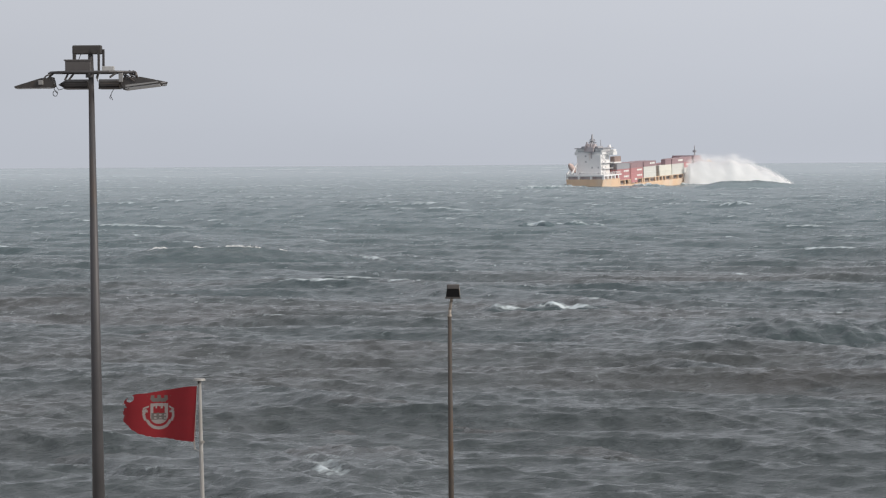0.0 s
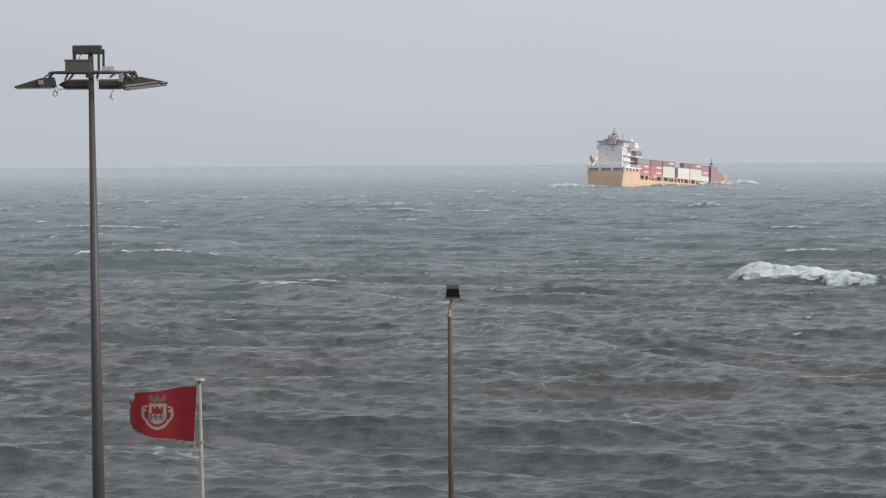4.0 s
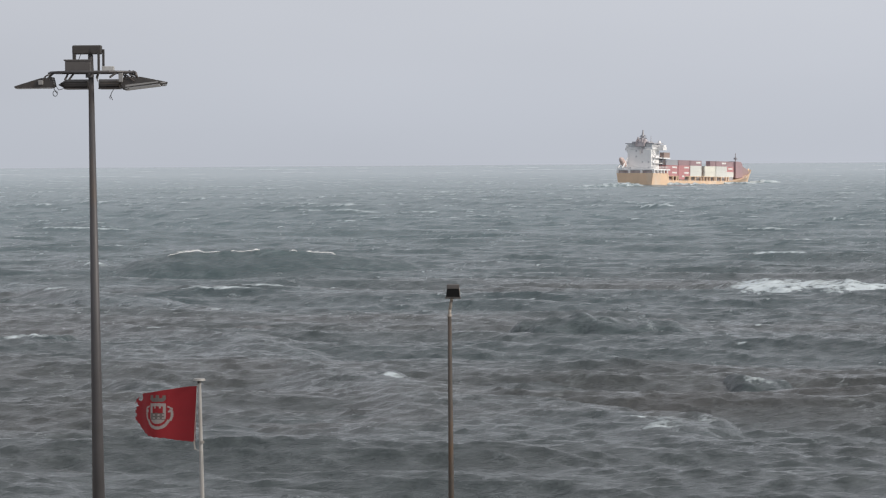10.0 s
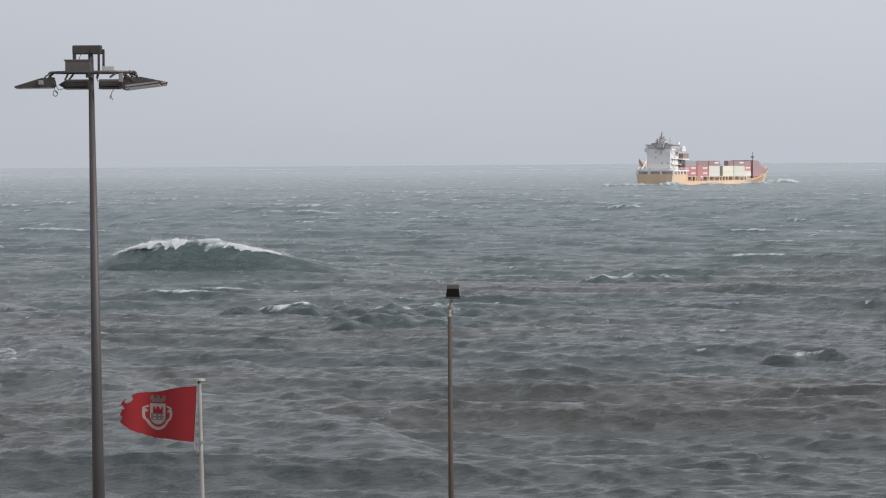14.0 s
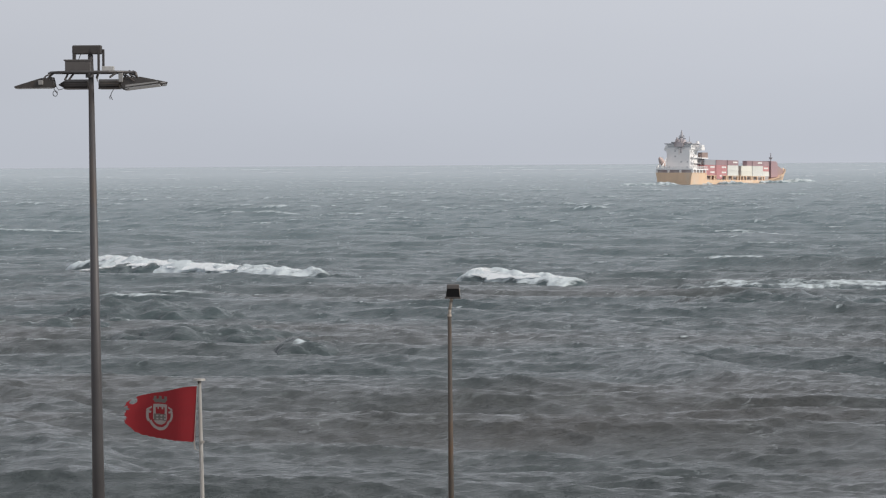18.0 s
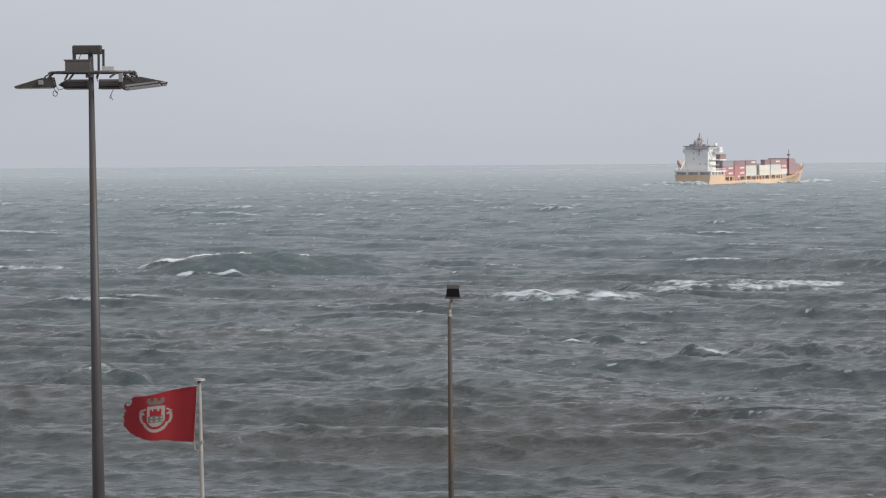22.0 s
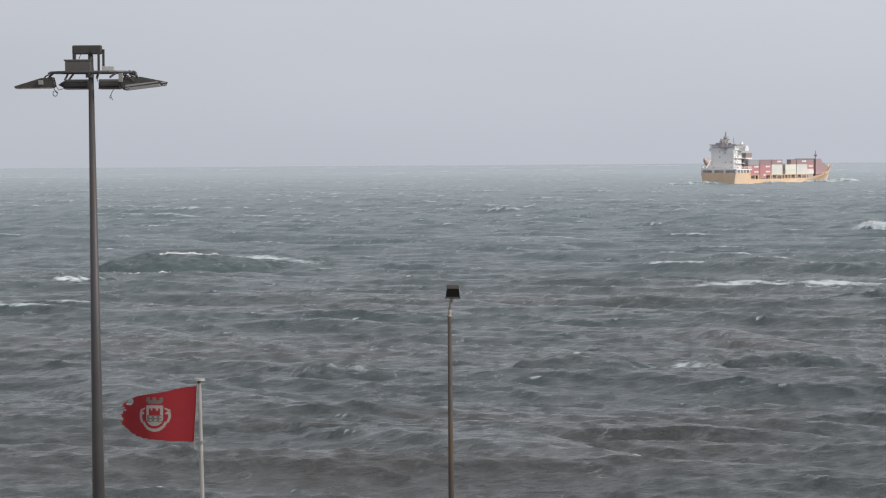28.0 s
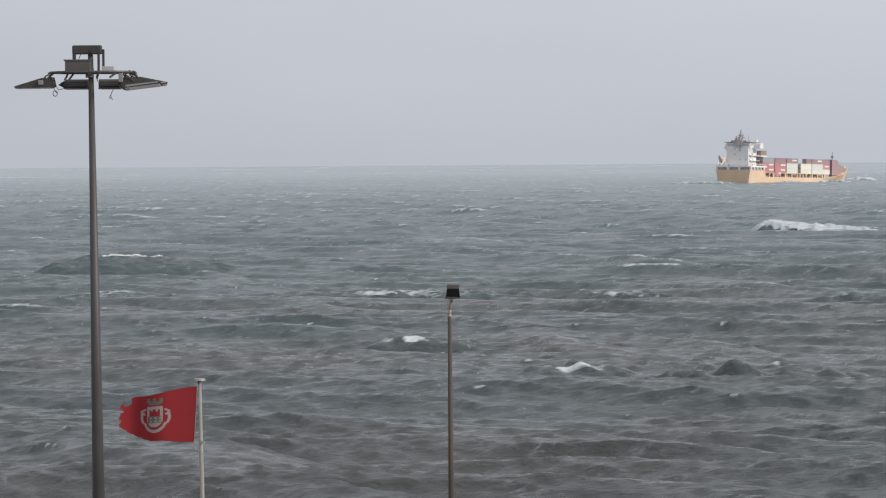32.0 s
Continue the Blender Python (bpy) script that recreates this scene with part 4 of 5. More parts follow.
def torn_flag():
    """Cloth in upright strips, each a stiff piece; they swing one after another from the hoist."""
    flag = thing("flag", pose(-5.237, 66.96, 9.264), "torn red town flag with a pale crest, flying from the pole", "flag")
    strips = []
    for i in range(STRIPS):
        bm = bmesh.new()
        nu, nv = 5, 88
        grid = {}
        for a in range(nu + 1):
            u = (i + a / nu) * STRIP_W
            low, top = flag_edges(u)
            for b in range(nv + 1):
                v = low + (top - low) * b / nv
                grid[a, b] = bm.verts.new((-(a / nu) * STRIP_W * 1.16 - 0.055 * (1 - v / 1.19) * (1 - (i + a / nu) / STRIPS), 0.0, v))
        for a in range(nu):
            for b in range(nv):
                u = (i + (a + 0.5) / nu) * STRIP_W
                low, top = flag_edges(u)
                v = low + (top - low) * (b + 0.5) / nv
                if flag_hole(u, v):
                    continue
                f = bm.faces.new((grid[a, b], grid[a + 1, b], grid[a + 1, b + 1], grid[a, b + 1]))
                f.material_index = crest(u, v)
        for v in [v for v in bm.verts if not v.link_faces]:
            bm.verts.remove(v)
        if not bm.faces:
            bm.free()
            continue
        s = part("cloth_strip", bm, FLAG_RED, flag, slots=(FLAG_WHITE, FLAG_GREY))
        strips.append((i, s))
    part("toggle", rod((-0.05, 0, -0.16), (-0.075, 0, 0.02), 0.016, seg=6), POLE_WHITE, flag)
    return flag, strips


FLAG, CLOTH = torn_flag()
# seconds, share of its full breadth that the flag shows
FLAG_SPREAD = ((0, .90), (1, .91), (2, .80), (3, .86), (4.5, .89), (6, .86), (7, .87), (8, .94), (9, .74), (10, .81), (11, .88), (12, .91), (13, .91), (14, .95),
               (15.5, .88), (17, .90), (18, .88), (19, .91), (20, .92), (21, .95), (22, .95), (23, .85), (24, .88), (25, .91), (26.5, .86), (28, .97), (29, .88),
               (30, .92), (31, .95), (32, .985))


def cloth_rows():
    times = [k * 0.1 for k in range(321)]
    ts, ws = zip(*FLAG_SPREAD)
    rows_ = {i: [] for i, _ in CLOTH}
    for t in times:
        spread = float(np.interp(t, ts, ws)) + 0.012 * math.sin(t * 11.0)
        lean = math.degrees(math.acos(min(0.995, spread)))
        x = y = 0.0
        for i in range(STRIPS):
            s = (i + 0.5) / STRIPS
            beat = math.sin(2 * math.pi * (1.45 * t - 1.15 * s) + 0.9 * math.sin(0.8 * t))
            flick = math.sin(2 * math.pi * (2.9 * t - 2.1 * s) + 1.3)
            a = -(lean * (0.55 + 0.6 * s)) + (6 + 24 * s) * beat + 9 * s * flick
            a = radians(a)
            if i in rows_:
                rows_[i].append((t, pose(x, y, -0.02 * s + 0.05 * s * math.sin(1.9 * t + 0.6) + 0.015 * s * flick, 0, 0, math.degrees(a))))
            x -= STRIP_W * math.cos(a)
            y -= STRIP_W * math.sin(a)
    return rows_


def swaying(ob, degrees, period, phase):
    """A pole that works a little in the wind about its foot."""
    m = ob.matrix_basis.copy()
    MOVES.append((ob, [(t * 0.4, m @ pose(0, 0, 0, 0, degrees * (math.sin(2 * math.pi * t * 0.4 / period + phase) + 0.5 * math.sin(3.7 * t * 0.4 + phase)), 0)) for t in range(81)]))


swaying(MAST, 0.006, 1.7, 0.3)
swaying(POST, 0.010, 1.1, 1.0)
swaying(FLAG_POLE, 0.013, 2.3, 2.0)


# ---- breaking seas: each a travelling body of water with its foam ----
def wave_env(us, flat):
    """Height of a wave along its crest: a peak, or a long wall of broken water."""
    if not flat:
        return np.exp(-(np.abs(us) / 0.58) ** 2.5)
    head = np.clip((us + 1.0) / 0.55, 0, 1)
    return head * head * (3 - 2 * head) * (1 - 0.66 * np.clip((us + 0.45) / 1.3, 0, 1) ** 0.85) * np.clip((1 - us) / 0.2, 0, 1)


def uneven(x, seed):
    """Ragged rise and fall along a crest, about -1 to 1."""
    rng = np.random.default_rng(seed)
    return sum(w * np.sin(x * 6.283 / L + rng.uniform(0, 6.3)) for L, w in zip(np.array([11, 7.1, 4.3, 2.6, 1.7, 1.0, 0.62]) * rng.uniform(0.85, 1.15, 7), (0.38, 0.32, 0.30, 0.24, 0.2, 0.15, 0.1)))


def sea_body(name, length, depth, height, foam, seed, label, steep=0.35, category="wave", offshore=0.1):
    """A ridge of water, long in x, with its face to the south. foam: (share of the length, how far down the face 0..1, how far down the back, strength)."""
    rng = np.random.default_rng(seed)
    nx, ny = min(150, max(30, int(length / 0.30))), min(48, max(18, int(depth / 0.34)))
    u, v = np.meshgrid(np.linspace(-1, 1, nx), np.linspace(-1, 1, ny))
    us = np.where(u < -0.25, (u + 0.25) / 0.75, (u + 0.25) / 1.25)      # steep shoulder ahead, long tail behind
    lean = sum(rng.uniform(0.3, 1) * np.sin(u * k + rng.uniform(0, 6.3)) for k in (2.1, 4.3, 7.7)) * 0.07
    vv = v + lean
    # the crest lies nearer the face
    c = -steep
    side = np.where(vv < c, (vv - c) / (1 + c), (vv - c) / (1 - c))
    prof = np.where(vv < c, np.clip(1 + side, 0, 1) ** 1.5, np.clip(1 - side, 0, 1) ** 1.7 * (1 + 0.4 * np.clip(side, 0, 1)))
    flat = "broken" in label
    env = np.clip((wave_env(us, flat) - wave_env(np.float64(1), flat)) / (1 - wave_env(np.float64(1), flat)), 0, 1)
    wob = 1 + (0.10 if flat else 0.06) * sum(np.sin(u * k + rng.uniform(0, 6.3)) for k in (4.0, 8.5, 15.0)) / 1.6
    chop = sum(rng.uniform(0.5, 1) * np.sin(u * a * length / 9 + v * b * depth / 9 + rng.uniform(0, 6.3)) for a, b in rng.normal(0, 4, (9, 2)))
    fine = sum(0.35 * L ** 0.7 * np.sin((u * length / 2 * math.cos(d) + v * depth / 2 * math.sin(d)) * 6.283 / L + rng.uniform(0, 6.3))
               for L, d in zip(rng.uniform(1.4, 6.0, 16), rng.normal(WIND, 0.7, 16)))
    wavelets = sum(np.sin((u * length / 2 * math.cos(d) + v * depth / 2 * math.sin(d)) * 6.283 / L + rng.uniform(0, 6.3))
                   for L, d in zip(rng.uniform(1.0, 2.6, 24), rng.normal(WIND + 0.75, 0.45, 24)))
    z = 0.016 * wavelets * (0.4 if height > 2 else 1.0) + height * env * prof * wob + (0.035 if "patch" in label else 0.08 if height < 1.3 else 0.05 if height < 2 else 0.025) * fine + 0.02 * chop - (2.0 if height > 1.0 else 1.6) * (1 - env * prof) ** 6
    x = u * length / 2 + 0.10 * length
    y = vv * depth / 2
    share, down, back, power = foam
    fu = np.clip((share - np.abs(us + 0.06 * np.sin(seed))) / (0.2 if flat else 0.45), 0, 1)
    ragged = uneven(u * length / 2 * (0.4 if flat else 1.0), seed)
    front = np.clip((side + down * ((0.72 + 0.30 * ragged) if flat else (1 + 0.35 * ragged))) / 0.28, 0, 1)
    rear = np.clip((back - side) / 0.40, 0, 1)
    fo = np.clip(fu * np.where(vv < c, front, rear) * power * (0.8 + 0.25 * chop / 3), 0, 1)
    if "small" in label:          # a broken, uneven line of white
        fo = fo * np.clip(0.76 + 0.7 * uneven(x * 1.4 + 0.8 * y, seed + 7), 0, 1.25)
    if "patch" in label:          # strands that the wind has drawn out
        fo = fo * np.clip(0.84 + 0.45 * uneven(y * 1.5 + 0.9 * np.sin(x * 0.33 + seed) + 0.15 * x, seed + 7), 0, 1.2)
    fo = np.clip(fo, 0, 1)
    # fresh foam stands up in rounded heaps
    heaps = 0.0
    for L in (3.4, 2.5, 1.9, 1.5, 1.2):
        d = rng.uniform(0, math.pi)
        heaps = heaps + L / 3.4 * np.abs(np.sin((x * math.cos(d) + y * math.sin(d) + 0.5 * np.sin(x * 1.3 + y * 0.7)) * 3.14 / L + rng.uniform(0, 6.3)))
    z = z + fo * (0.17 * heaps - 0.2 + 0.02 * np.abs(rng.normal(0, 1, z.shape))) * (0.15 if "patch" in label else min(1.4, 0.3 + height / 2.4))
    co = np.stack([x, y, z], -1).reshape(-1, 3)
    i = np.arange(nx * ny).reshape(ny, nx)
    quads = np.stack([i[:-1, :-1], i[:-1, 1:], i[1:, 1:], i[1:, :-1]], -1).reshape(-1, 4)
    me = bpy.data.meshes.new(name)
    me.from_pydata(co.tolist(), [], quads.tolist())
    me.polygons.foreach_set("use_smooth", np.ones(len(quads), dtype=bool))
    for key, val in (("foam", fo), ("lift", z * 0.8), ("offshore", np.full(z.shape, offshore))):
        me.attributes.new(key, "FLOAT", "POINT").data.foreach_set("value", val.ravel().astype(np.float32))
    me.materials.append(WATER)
    return tagged(new(name, me), label, category)


def drops(name, count, shape, size, seed, parent=None, label=""):
    """A cloud of drops: shape(rng, n) gives their places."""
    rng = np.random.default_rng(seed)
    p = shape(rng, count)
    # flattened drops, broadside to the light
    tri = np.array([(1, 0, 0), (-0.5, 0.87, 0), (-0.5, -0.87, 0)])
    r = size * np.exp(rng.normal(0, 0.4, count))
    face = np.array([0.62, -0.55, 0.62]) + rng.normal(0, 0.25, (count, 3))
    face /= np.linalg.norm(face, axis=1)[:, None]
    a1 = np.cross(face, rng.normal(0, 1, (count, 3)))
    a1 /= np.linalg.norm(a1, axis=1)[:, None]
    spin = np.stack([a1, np.cross(face, a1), face], -1)
    v = p[:, None, :] + np.einsum("nij,kj->nki", spin, tri) * r[:, None, None]
    f = np.arange(count * 3).reshape(-1, 3)
    me = bpy.data.meshes.new(name)
    me.from_pydata(v.reshape(-1, 3).tolist(), [], f.tolist())
    me.materials.append(SPRAY)
    ob = new(name, me)
    if parent is not None:
        ob.parent = parent
    if label:
        ob["label"] = label
    return ob


def running(ob, rows_, height, rise=1.6, fall=2.2, up=0.0, turn=0.0):
    """Rows of (seconds, east, north): the wave grows out of the sea, runs, and sinks back."""
    deep = -height - 3.0
    first, last = rows_[0], rows_[-1]
    out = []
    if first[0] > 0:
        sp = [(rows_[1][k] - first[k]) / (rows_[1][0] - first[0]) for k in (1, 2)]
        t0 = max(0.0, first[0] - rise)
        place = (first[1] + sp[0] * (t0 - first[0]), first[2] + sp[1] * (t0 - first[0]))
        if t0 > 0:
            out.append((0.0, pose(*place, deep, 0, 0, turn)))
        out.append((t0, pose(*place, deep, 0, 0, turn)))
    for t, e, n_ in rows_:
        out.append((t, pose(e, n_, up, 0, 0, turn)))
    if last[0] < 32:
        sp = [(last[k] - rows_[-2][k]) / (last[0] - rows_[-2][0]) for k in (1, 2)]
        t1 = min(32.0, last[0] + fall)
        place = (last[1] + sp[0] * (t1 - last[0]), last[2] + sp[1] * (t1 - last[0]))
        out.append((t1, pose(*place, deep, 0, 0, turn)))
        if t1 < 32:
            out.append((32.0, pose(*place, deep, 0, 0, turn)))
    MOVES.append((ob, out))
    return ob


SEA_BODIES = []


def sea(length, depth, height, foam, steep, off, label, turn, rows_):
    """One running sea: its size, foam, shape, distance tint, label, turn of the crest, and rows of seconds, east, north."""
    k = len(SEA_BODIES)
    if "small" in label:          # a broad low rise carries the torn crest
        length, depth, foam = length * 1.8, depth * 1.8, (foam[0] * 0.74, foam[1], foam[2], foam[3] * 1.5)
    if "patch" in label:          # old foam lies flat on a low swell
        length, depth, foam = length * 1.5, depth * 1.7, (foam[0] * 0.66, foam[1] * 0.66, foam[2] * 0.66, foam[3] * 1.1)
    if "broken" in label:
        height *= 1.08
    if "small" in label:
        height *= 0.72
    crest_wave = height > 0.5
    body = sea_body("breaking_wave" if crest_wave else "foam_patch", length, depth, height, foam, 40 + k, label, steep,
                    "wave" if crest_wave else "foam", off)
    tagged(body, group="breaking seas" if crest_wave else "foam patches")
    running(body, rows_, height, up=0.2 if height > 1.8 or "broken" in label else 0.15 if "small" in label and height > 0.9 else 0.03 if "small" in label else 0.0, turn=turn)
    if height > 1.15 and foam[3] > 0.7 and "patch" not in label:
        fresh = "crest" in label

        def crest_line(rng, n, reach):
            us = (rng.beta(1.5, 1.5, n) * 2 - 1) * reach
            return us, wave_env(us, not fresh), (np.where(us < 0, us * 0.75, us * 1.25) - 0.25) * length / 2

        def along(rng, n):
            """Torn drops that the wind lifts off the crest, in puffs."""
            us, env, x = crest_line(rng, n, foam[0] * 0.8)
            puff = np.clip(0.6 + 0.7 * uneven(x * 0.35, k), 0.05, 2)
            up = rng.exponential(0.07 if fresh else 0.06, n) * height * puff * env
            return np.stack([x + 0.10 * length + up * 0.5, -steep * depth / 2 + rng.normal(0, 0.5, n), height * env + up - 0.1], 1)

        def froth(rng, n):
            """A thick ragged bank of foam, tumbling from the crest down the face."""
            us, env, x = crest_line(rng, n, min(foam[0] * 0.72, 0.85))
            r, lump = uneven(x * (0.8 if fresh else 0.45), 2 * k + 1), uneven(x * 0.5, 2 * k + 2)
            ends = np.clip(1.25 - np.abs(us) / min(foam[0] * 0.72, 0.85), 0, 1)
            reach = np.clip((0.10 + 0.13 * r if fresh else 0.44 + 0.28 * r) * ends, 0.03, 0.9)
            fall = rng.beta(1.0, 1.25, n) * reach
            yy = -steep * depth / 2 - fall * (1 - steep) * depth / 2 * 0.95
            thick = np.clip(0.45 + 0.6 * lump, 0.06, 1.3) * (0.19 * height if fresh else 0.13 * height + 0.12) * env * ends
            zz = height * env * (1 - fall) ** 1.5 + rng.beta(1, 1.5, n) * thick
            return np.stack([x + 0.10 * length, yy - 0.1, zz], 1)
        bank = drops("tumbling_foam", int(800 * min(length, 45)), froth, 0.062, 300 + k, body, "ragged white froth tumbling down the wave")
        bank.data.materials[0] = FROTH
        drops("crest_spray", 16000, along, 0.018, 140 + k, body, "fine white drops torn off the crest")
    elif height > 1.8 and depth < 30:
        def edge(rng, n):
            """A thin broken line of white where the swell begins to spill."""
            us = (rng.beta(1.5, 1.5, n) * 2 - 1) * 0.34
            x = (np.where(us < 0, us * 0.75, us * 1.25) - 0.25) * length / 2
            keep = np.clip(0.3 + 0.9 * uneven(x * 0.6, k), 0, 1)
            up = rng.exponential(0.05, n) * keep
            return np.stack([x + 0.10 * length, -steep * depth / 2 - rng.exponential(0.25, n) * keep, height * wave_env(us, False) + up - 0.25 * (1 - keep) + 0.05], 1)
        drops("crest_spray", 5000, edge, 0.04, 500 + k, body, "thin broken white edge along the crest")
    SEA_BODIES.append(body)


sea(27.1, 14, 1.6, (0.92, 0.95, 0.6, 1.8), 0.3, 0.095, "white water of a sea that has just broken", -45, ((1.0, 64.5, 394.6), (2.0, 57.7, 395.9), (3.0, 48.6, 385.0), (4.0, 43.8, 384.1)))
sea(25.9, 12, 1.1, (0.9, 0.25, 0.35, 0.9), 0.2, 0.092, "green-faced breaking sea with a white tumbling crest", -25, ((3.8, 43.5, 386.9), (5.0, 38.5, 384.4), (6.0, 35.1, 385.0), (7.0, 30.0, 380.7)))
sea(23.4, 24, 1.1, (1.35, 0.9, 1.1, 1.4), -0.35, 0.077, "flat patch of spent white foam", 0, ((7.0, 50.0, 346.0), (8.0, 45.5, 346.7), (9.0, 42.3, 347.2), (10, 39.0, 347.8), (11, 32.5, 353.0), (11.6, 30.3, 356.2)))
sea(68.4, 26, 2.7, (0.0, 0.3, 0.1, 0.0), 0.1, 0.101, "smooth green swell about to break", 0, ((7.0, -12.3, 426.0), (9.0, -21.1, 423.6), (10.0, -26.4, 424.6), (11.0, -28.6, 425.0), (11.8, -29.4, 425.2)))
sea(55.6, 22, 3.9, (0.62, 0.22, 0.35, 1.25), 0.25, 0.102, "green-faced breaking sea with a white tumbling crest", -25, ((11.2, -29.7, 428.1), (12.0, -30.1, 428.1), (13.0, -31.2, 428.4), (14.0, -32.8, 424.6), (15.0, -33.6, 424.7)))
sea(64.0, 12, 1.6, (0.92, 0.95, 0.6, 1.8), 0.1, 0.101, "white water of a sea that has just broken", -45, ((16.2, -39.4, 423.0), (17.0, -38.3, 422.7), (18.0, -35.6, 422.2), (18.6, -35.6, 422.2)))
sea(52.2, 12, 1.3, (0.9, 0.25, 0.3, 0.75), 0.1, 0.102, "green-faced breaking sea with a white tumbling crest", -25, ((18.2, -36.2, 422.2), (19.0, -36.6, 422.3), (20.0, -44.3, 427.8), (21.0, -48.2, 428.6)))
sea(23.0, 12, 1.25, (0.92, 0.95, 0.6, 1.8), 0.2, 0.09, "white water of a sea that has just broken", -45, ((15.0, 22.9, 382.1), (16.0, 18.6, 382.9), (17, 13.8, 383.7), (18, 8.8, 384.6), (18.5, 6.4, 385.0)))
sea(34.9, 14, 0.85, (1.1, 0.95, 1.0, 0.95), 0.0, 0.082, "flat patch of spent white foam", 0, ((15.6, 44.0, 358.3), (17.0, 41.1, 360.3), (18, 38.6, 360.7), (19, 34.8, 361.3), (22, 32.8, 360.2)))
sea(20.9, 18, 0.95, (1.1, 0.95, 1.1, 0.92), 0.0, 0.07, "flat patch of spent white foam", 0, ((21.5, 12.1, 335.5), (23, 10.0, 334.5), (24.5, 4.5, 336.7), (25.5, 2.7, 339.5)))
sea(53.2, 24, 2.6, (0.72, 0.11, 0.13, 0.70), 0.1, 0.098, "smooth green swell with a thin torn crest", 15, ((20.9, -24.5, 415.8), (22.0, -25.9, 416.0), (23.0, -28.1, 416.4), (24.0, -29.6, 416.7), (25.0, -30.3, 416.8), (27.0, -34.0, 417.5)))
sea(21.1, 15, 1.5, (0.85, 0.25, 0.3, 0.9), 0.2, 0.103, "green-faced breaking sea with a white tumbling crest", -25, ((20.5, -31.5, 429.0), (22.0, -35.4, 429.7), (23.0, -36.6, 425.8), (24.0, -39.3, 422.2)))
sea(12.9, 9, 1.0, (0.85, 0.35, 0.4, 0.85), 0.2, 0.091, "small steep sea with a torn white crest", 0, ((22.0, -28.8, 400.8), (23.0, -30.3, 397.4), (24.0, -33.6, 390.9), (25.0, -37.5, 388.2), (26.0, -41.0, 388.8)))
sea(12.6, 9, 1.0, (0.85, 0.35, 0.4, 0.85), 0.2, 0.087, "small steep sea with a torn white crest", 0, ((24.2, -21.5, 385.4), (25.0, -24.1, 382.5), (26.5, -28.6, 380.0)))
sea(22.5, 14, 1.2, (1.0, 0.9, 0.8, 0.85), 0.0, 0.104, "flat patch of spent white foam", 0, ((22.4, -58.1, 435.2), (23.0, -57.3, 435.1), (24.0, -54.1, 434.5), (25.0, -53.4, 434.3), (26.5, -53.6, 430.2)))
sea(42.3, 22, 2.0, (0.6, 0.1, 0.15, 0.66), 0.1, 0.104, "smooth green swell with a thin torn crest", 15, ((26.0, -29.5, 436.4), (28.0, -36.9, 433.6), (29.0, -34.6, 433.2), (30.0, -36.6, 429.4), (32.0, -43.9, 426.7)))
sea(20.4, 14, 1.3, (1.0, 0.9, 0.8, 0.85), 0.0, 0.109, "flat patch of spent white foam", 0, ((27.0, -24.0, 446.1), (28.0, -26.0, 446.5), (29.0, -28.0, 446.9), (30.0, -29.0, 438.2), (31.5, -33.4, 434.7)))
sea(9.2, 11, 0.95, (0.95, 0.45, 0.5, 0.95), 0.2, 0.086, "small steep sea with a torn white crest", 0, ((26.5, -40.8, 387.7), (28.0, -44.1, 386.5), (29.0, -50.0, 384.2), (30.0, -52.3, 381.3)))
sea(11.4, 14, 0.6, (0.95, 0.9, 1.0, 0.62), 0.0, 0.073, "flat patch of spent white foam", 0, ((29.0, -31.5, 346.2), (30.0, -32.7, 346.4), (31.0, -34.8, 349.4), (32.0, -36.7, 349.7)))
sea(37.0, 12, 2.0, (0.92, 0.95, 0.6, 1.8), 0.2, 0.18, "white water of a sea that has just broken", -45, ((26.5, 96.0, 589.5), (28.0, 86.9, 592.0), (29.0, 81.4, 593.6), (30.0, 77.3, 599.0), (31.0, 74.2, 604.2), (32.0, 70.0, 609.7)))
sea(31.6, 14, 0.85, (1.1, 0.95, 1.0, 0.95), 0.0, 0.082, "flat patch of spent white foam", 0, ((26.8, 40.3, 358.9), (28.0, 37.8, 359.3), (29.0, 36.5, 359.5), (30.0, 35.4, 361.2), (31.2, 34.3, 362.9)))
sea(34.2, 10, 1.1, (0.9, 0.3, 0.5, 0.9), 0.1, 0.201, "green-faced breaking sea with a white tumbling crest", -25, ((0.0, 24.2, 675.6), (1.5, 13.8, 668.3), (3.0, 5.4, 660.6)))
sea(14.0, 10, 0.62, (0.9, 0.28, 0.3, 0.72), 0.2, 0.048, "small steep sea with a torn white crest", 0, ((5.0, -11.1, 278.8), (6.0, -12.6, 279.0), (7.0, -14.5, 277.5)))
sea(13.8, 10, 0.72, (0.85, 0.28, 0.3, 0.86), 0.1, 0.06, "small steep sea with a torn white crest", 0, ((0.0, 9.9, 310.7), (1.5, 6.3, 307.9), (3.0, 3.0, 304.1)))
sea(14.0, 9, 0.72, (0.85, 0.28, 0.3, 0.86), 0.2, 0.062, "small steep sea with a torn white crest", 0, ((11.0, -5.9, 316.1), (12.5, -11.4, 314.6), (14.5, -17.3, 310.9)))
sea(12.1, 9, 0.72, (0.85, 0.28, 0.3, 0.86), 0.2, 0.061, "small steep sea with a torn white crest", 0, ((11.6, 0.8, 312.8), (13.0, -1.4, 313.1), (14.5, -4.6, 309.2)))
sea(25.2, 9, 0.6, (0.95, 0.9, 1.0, 0.66), 0.0, 0.074, "flat patch of spent white foam", 0, ((29.8, 7.0, 344.2), (31.0, 0.3, 343.8), (32.0, -3.3, 345.8)))
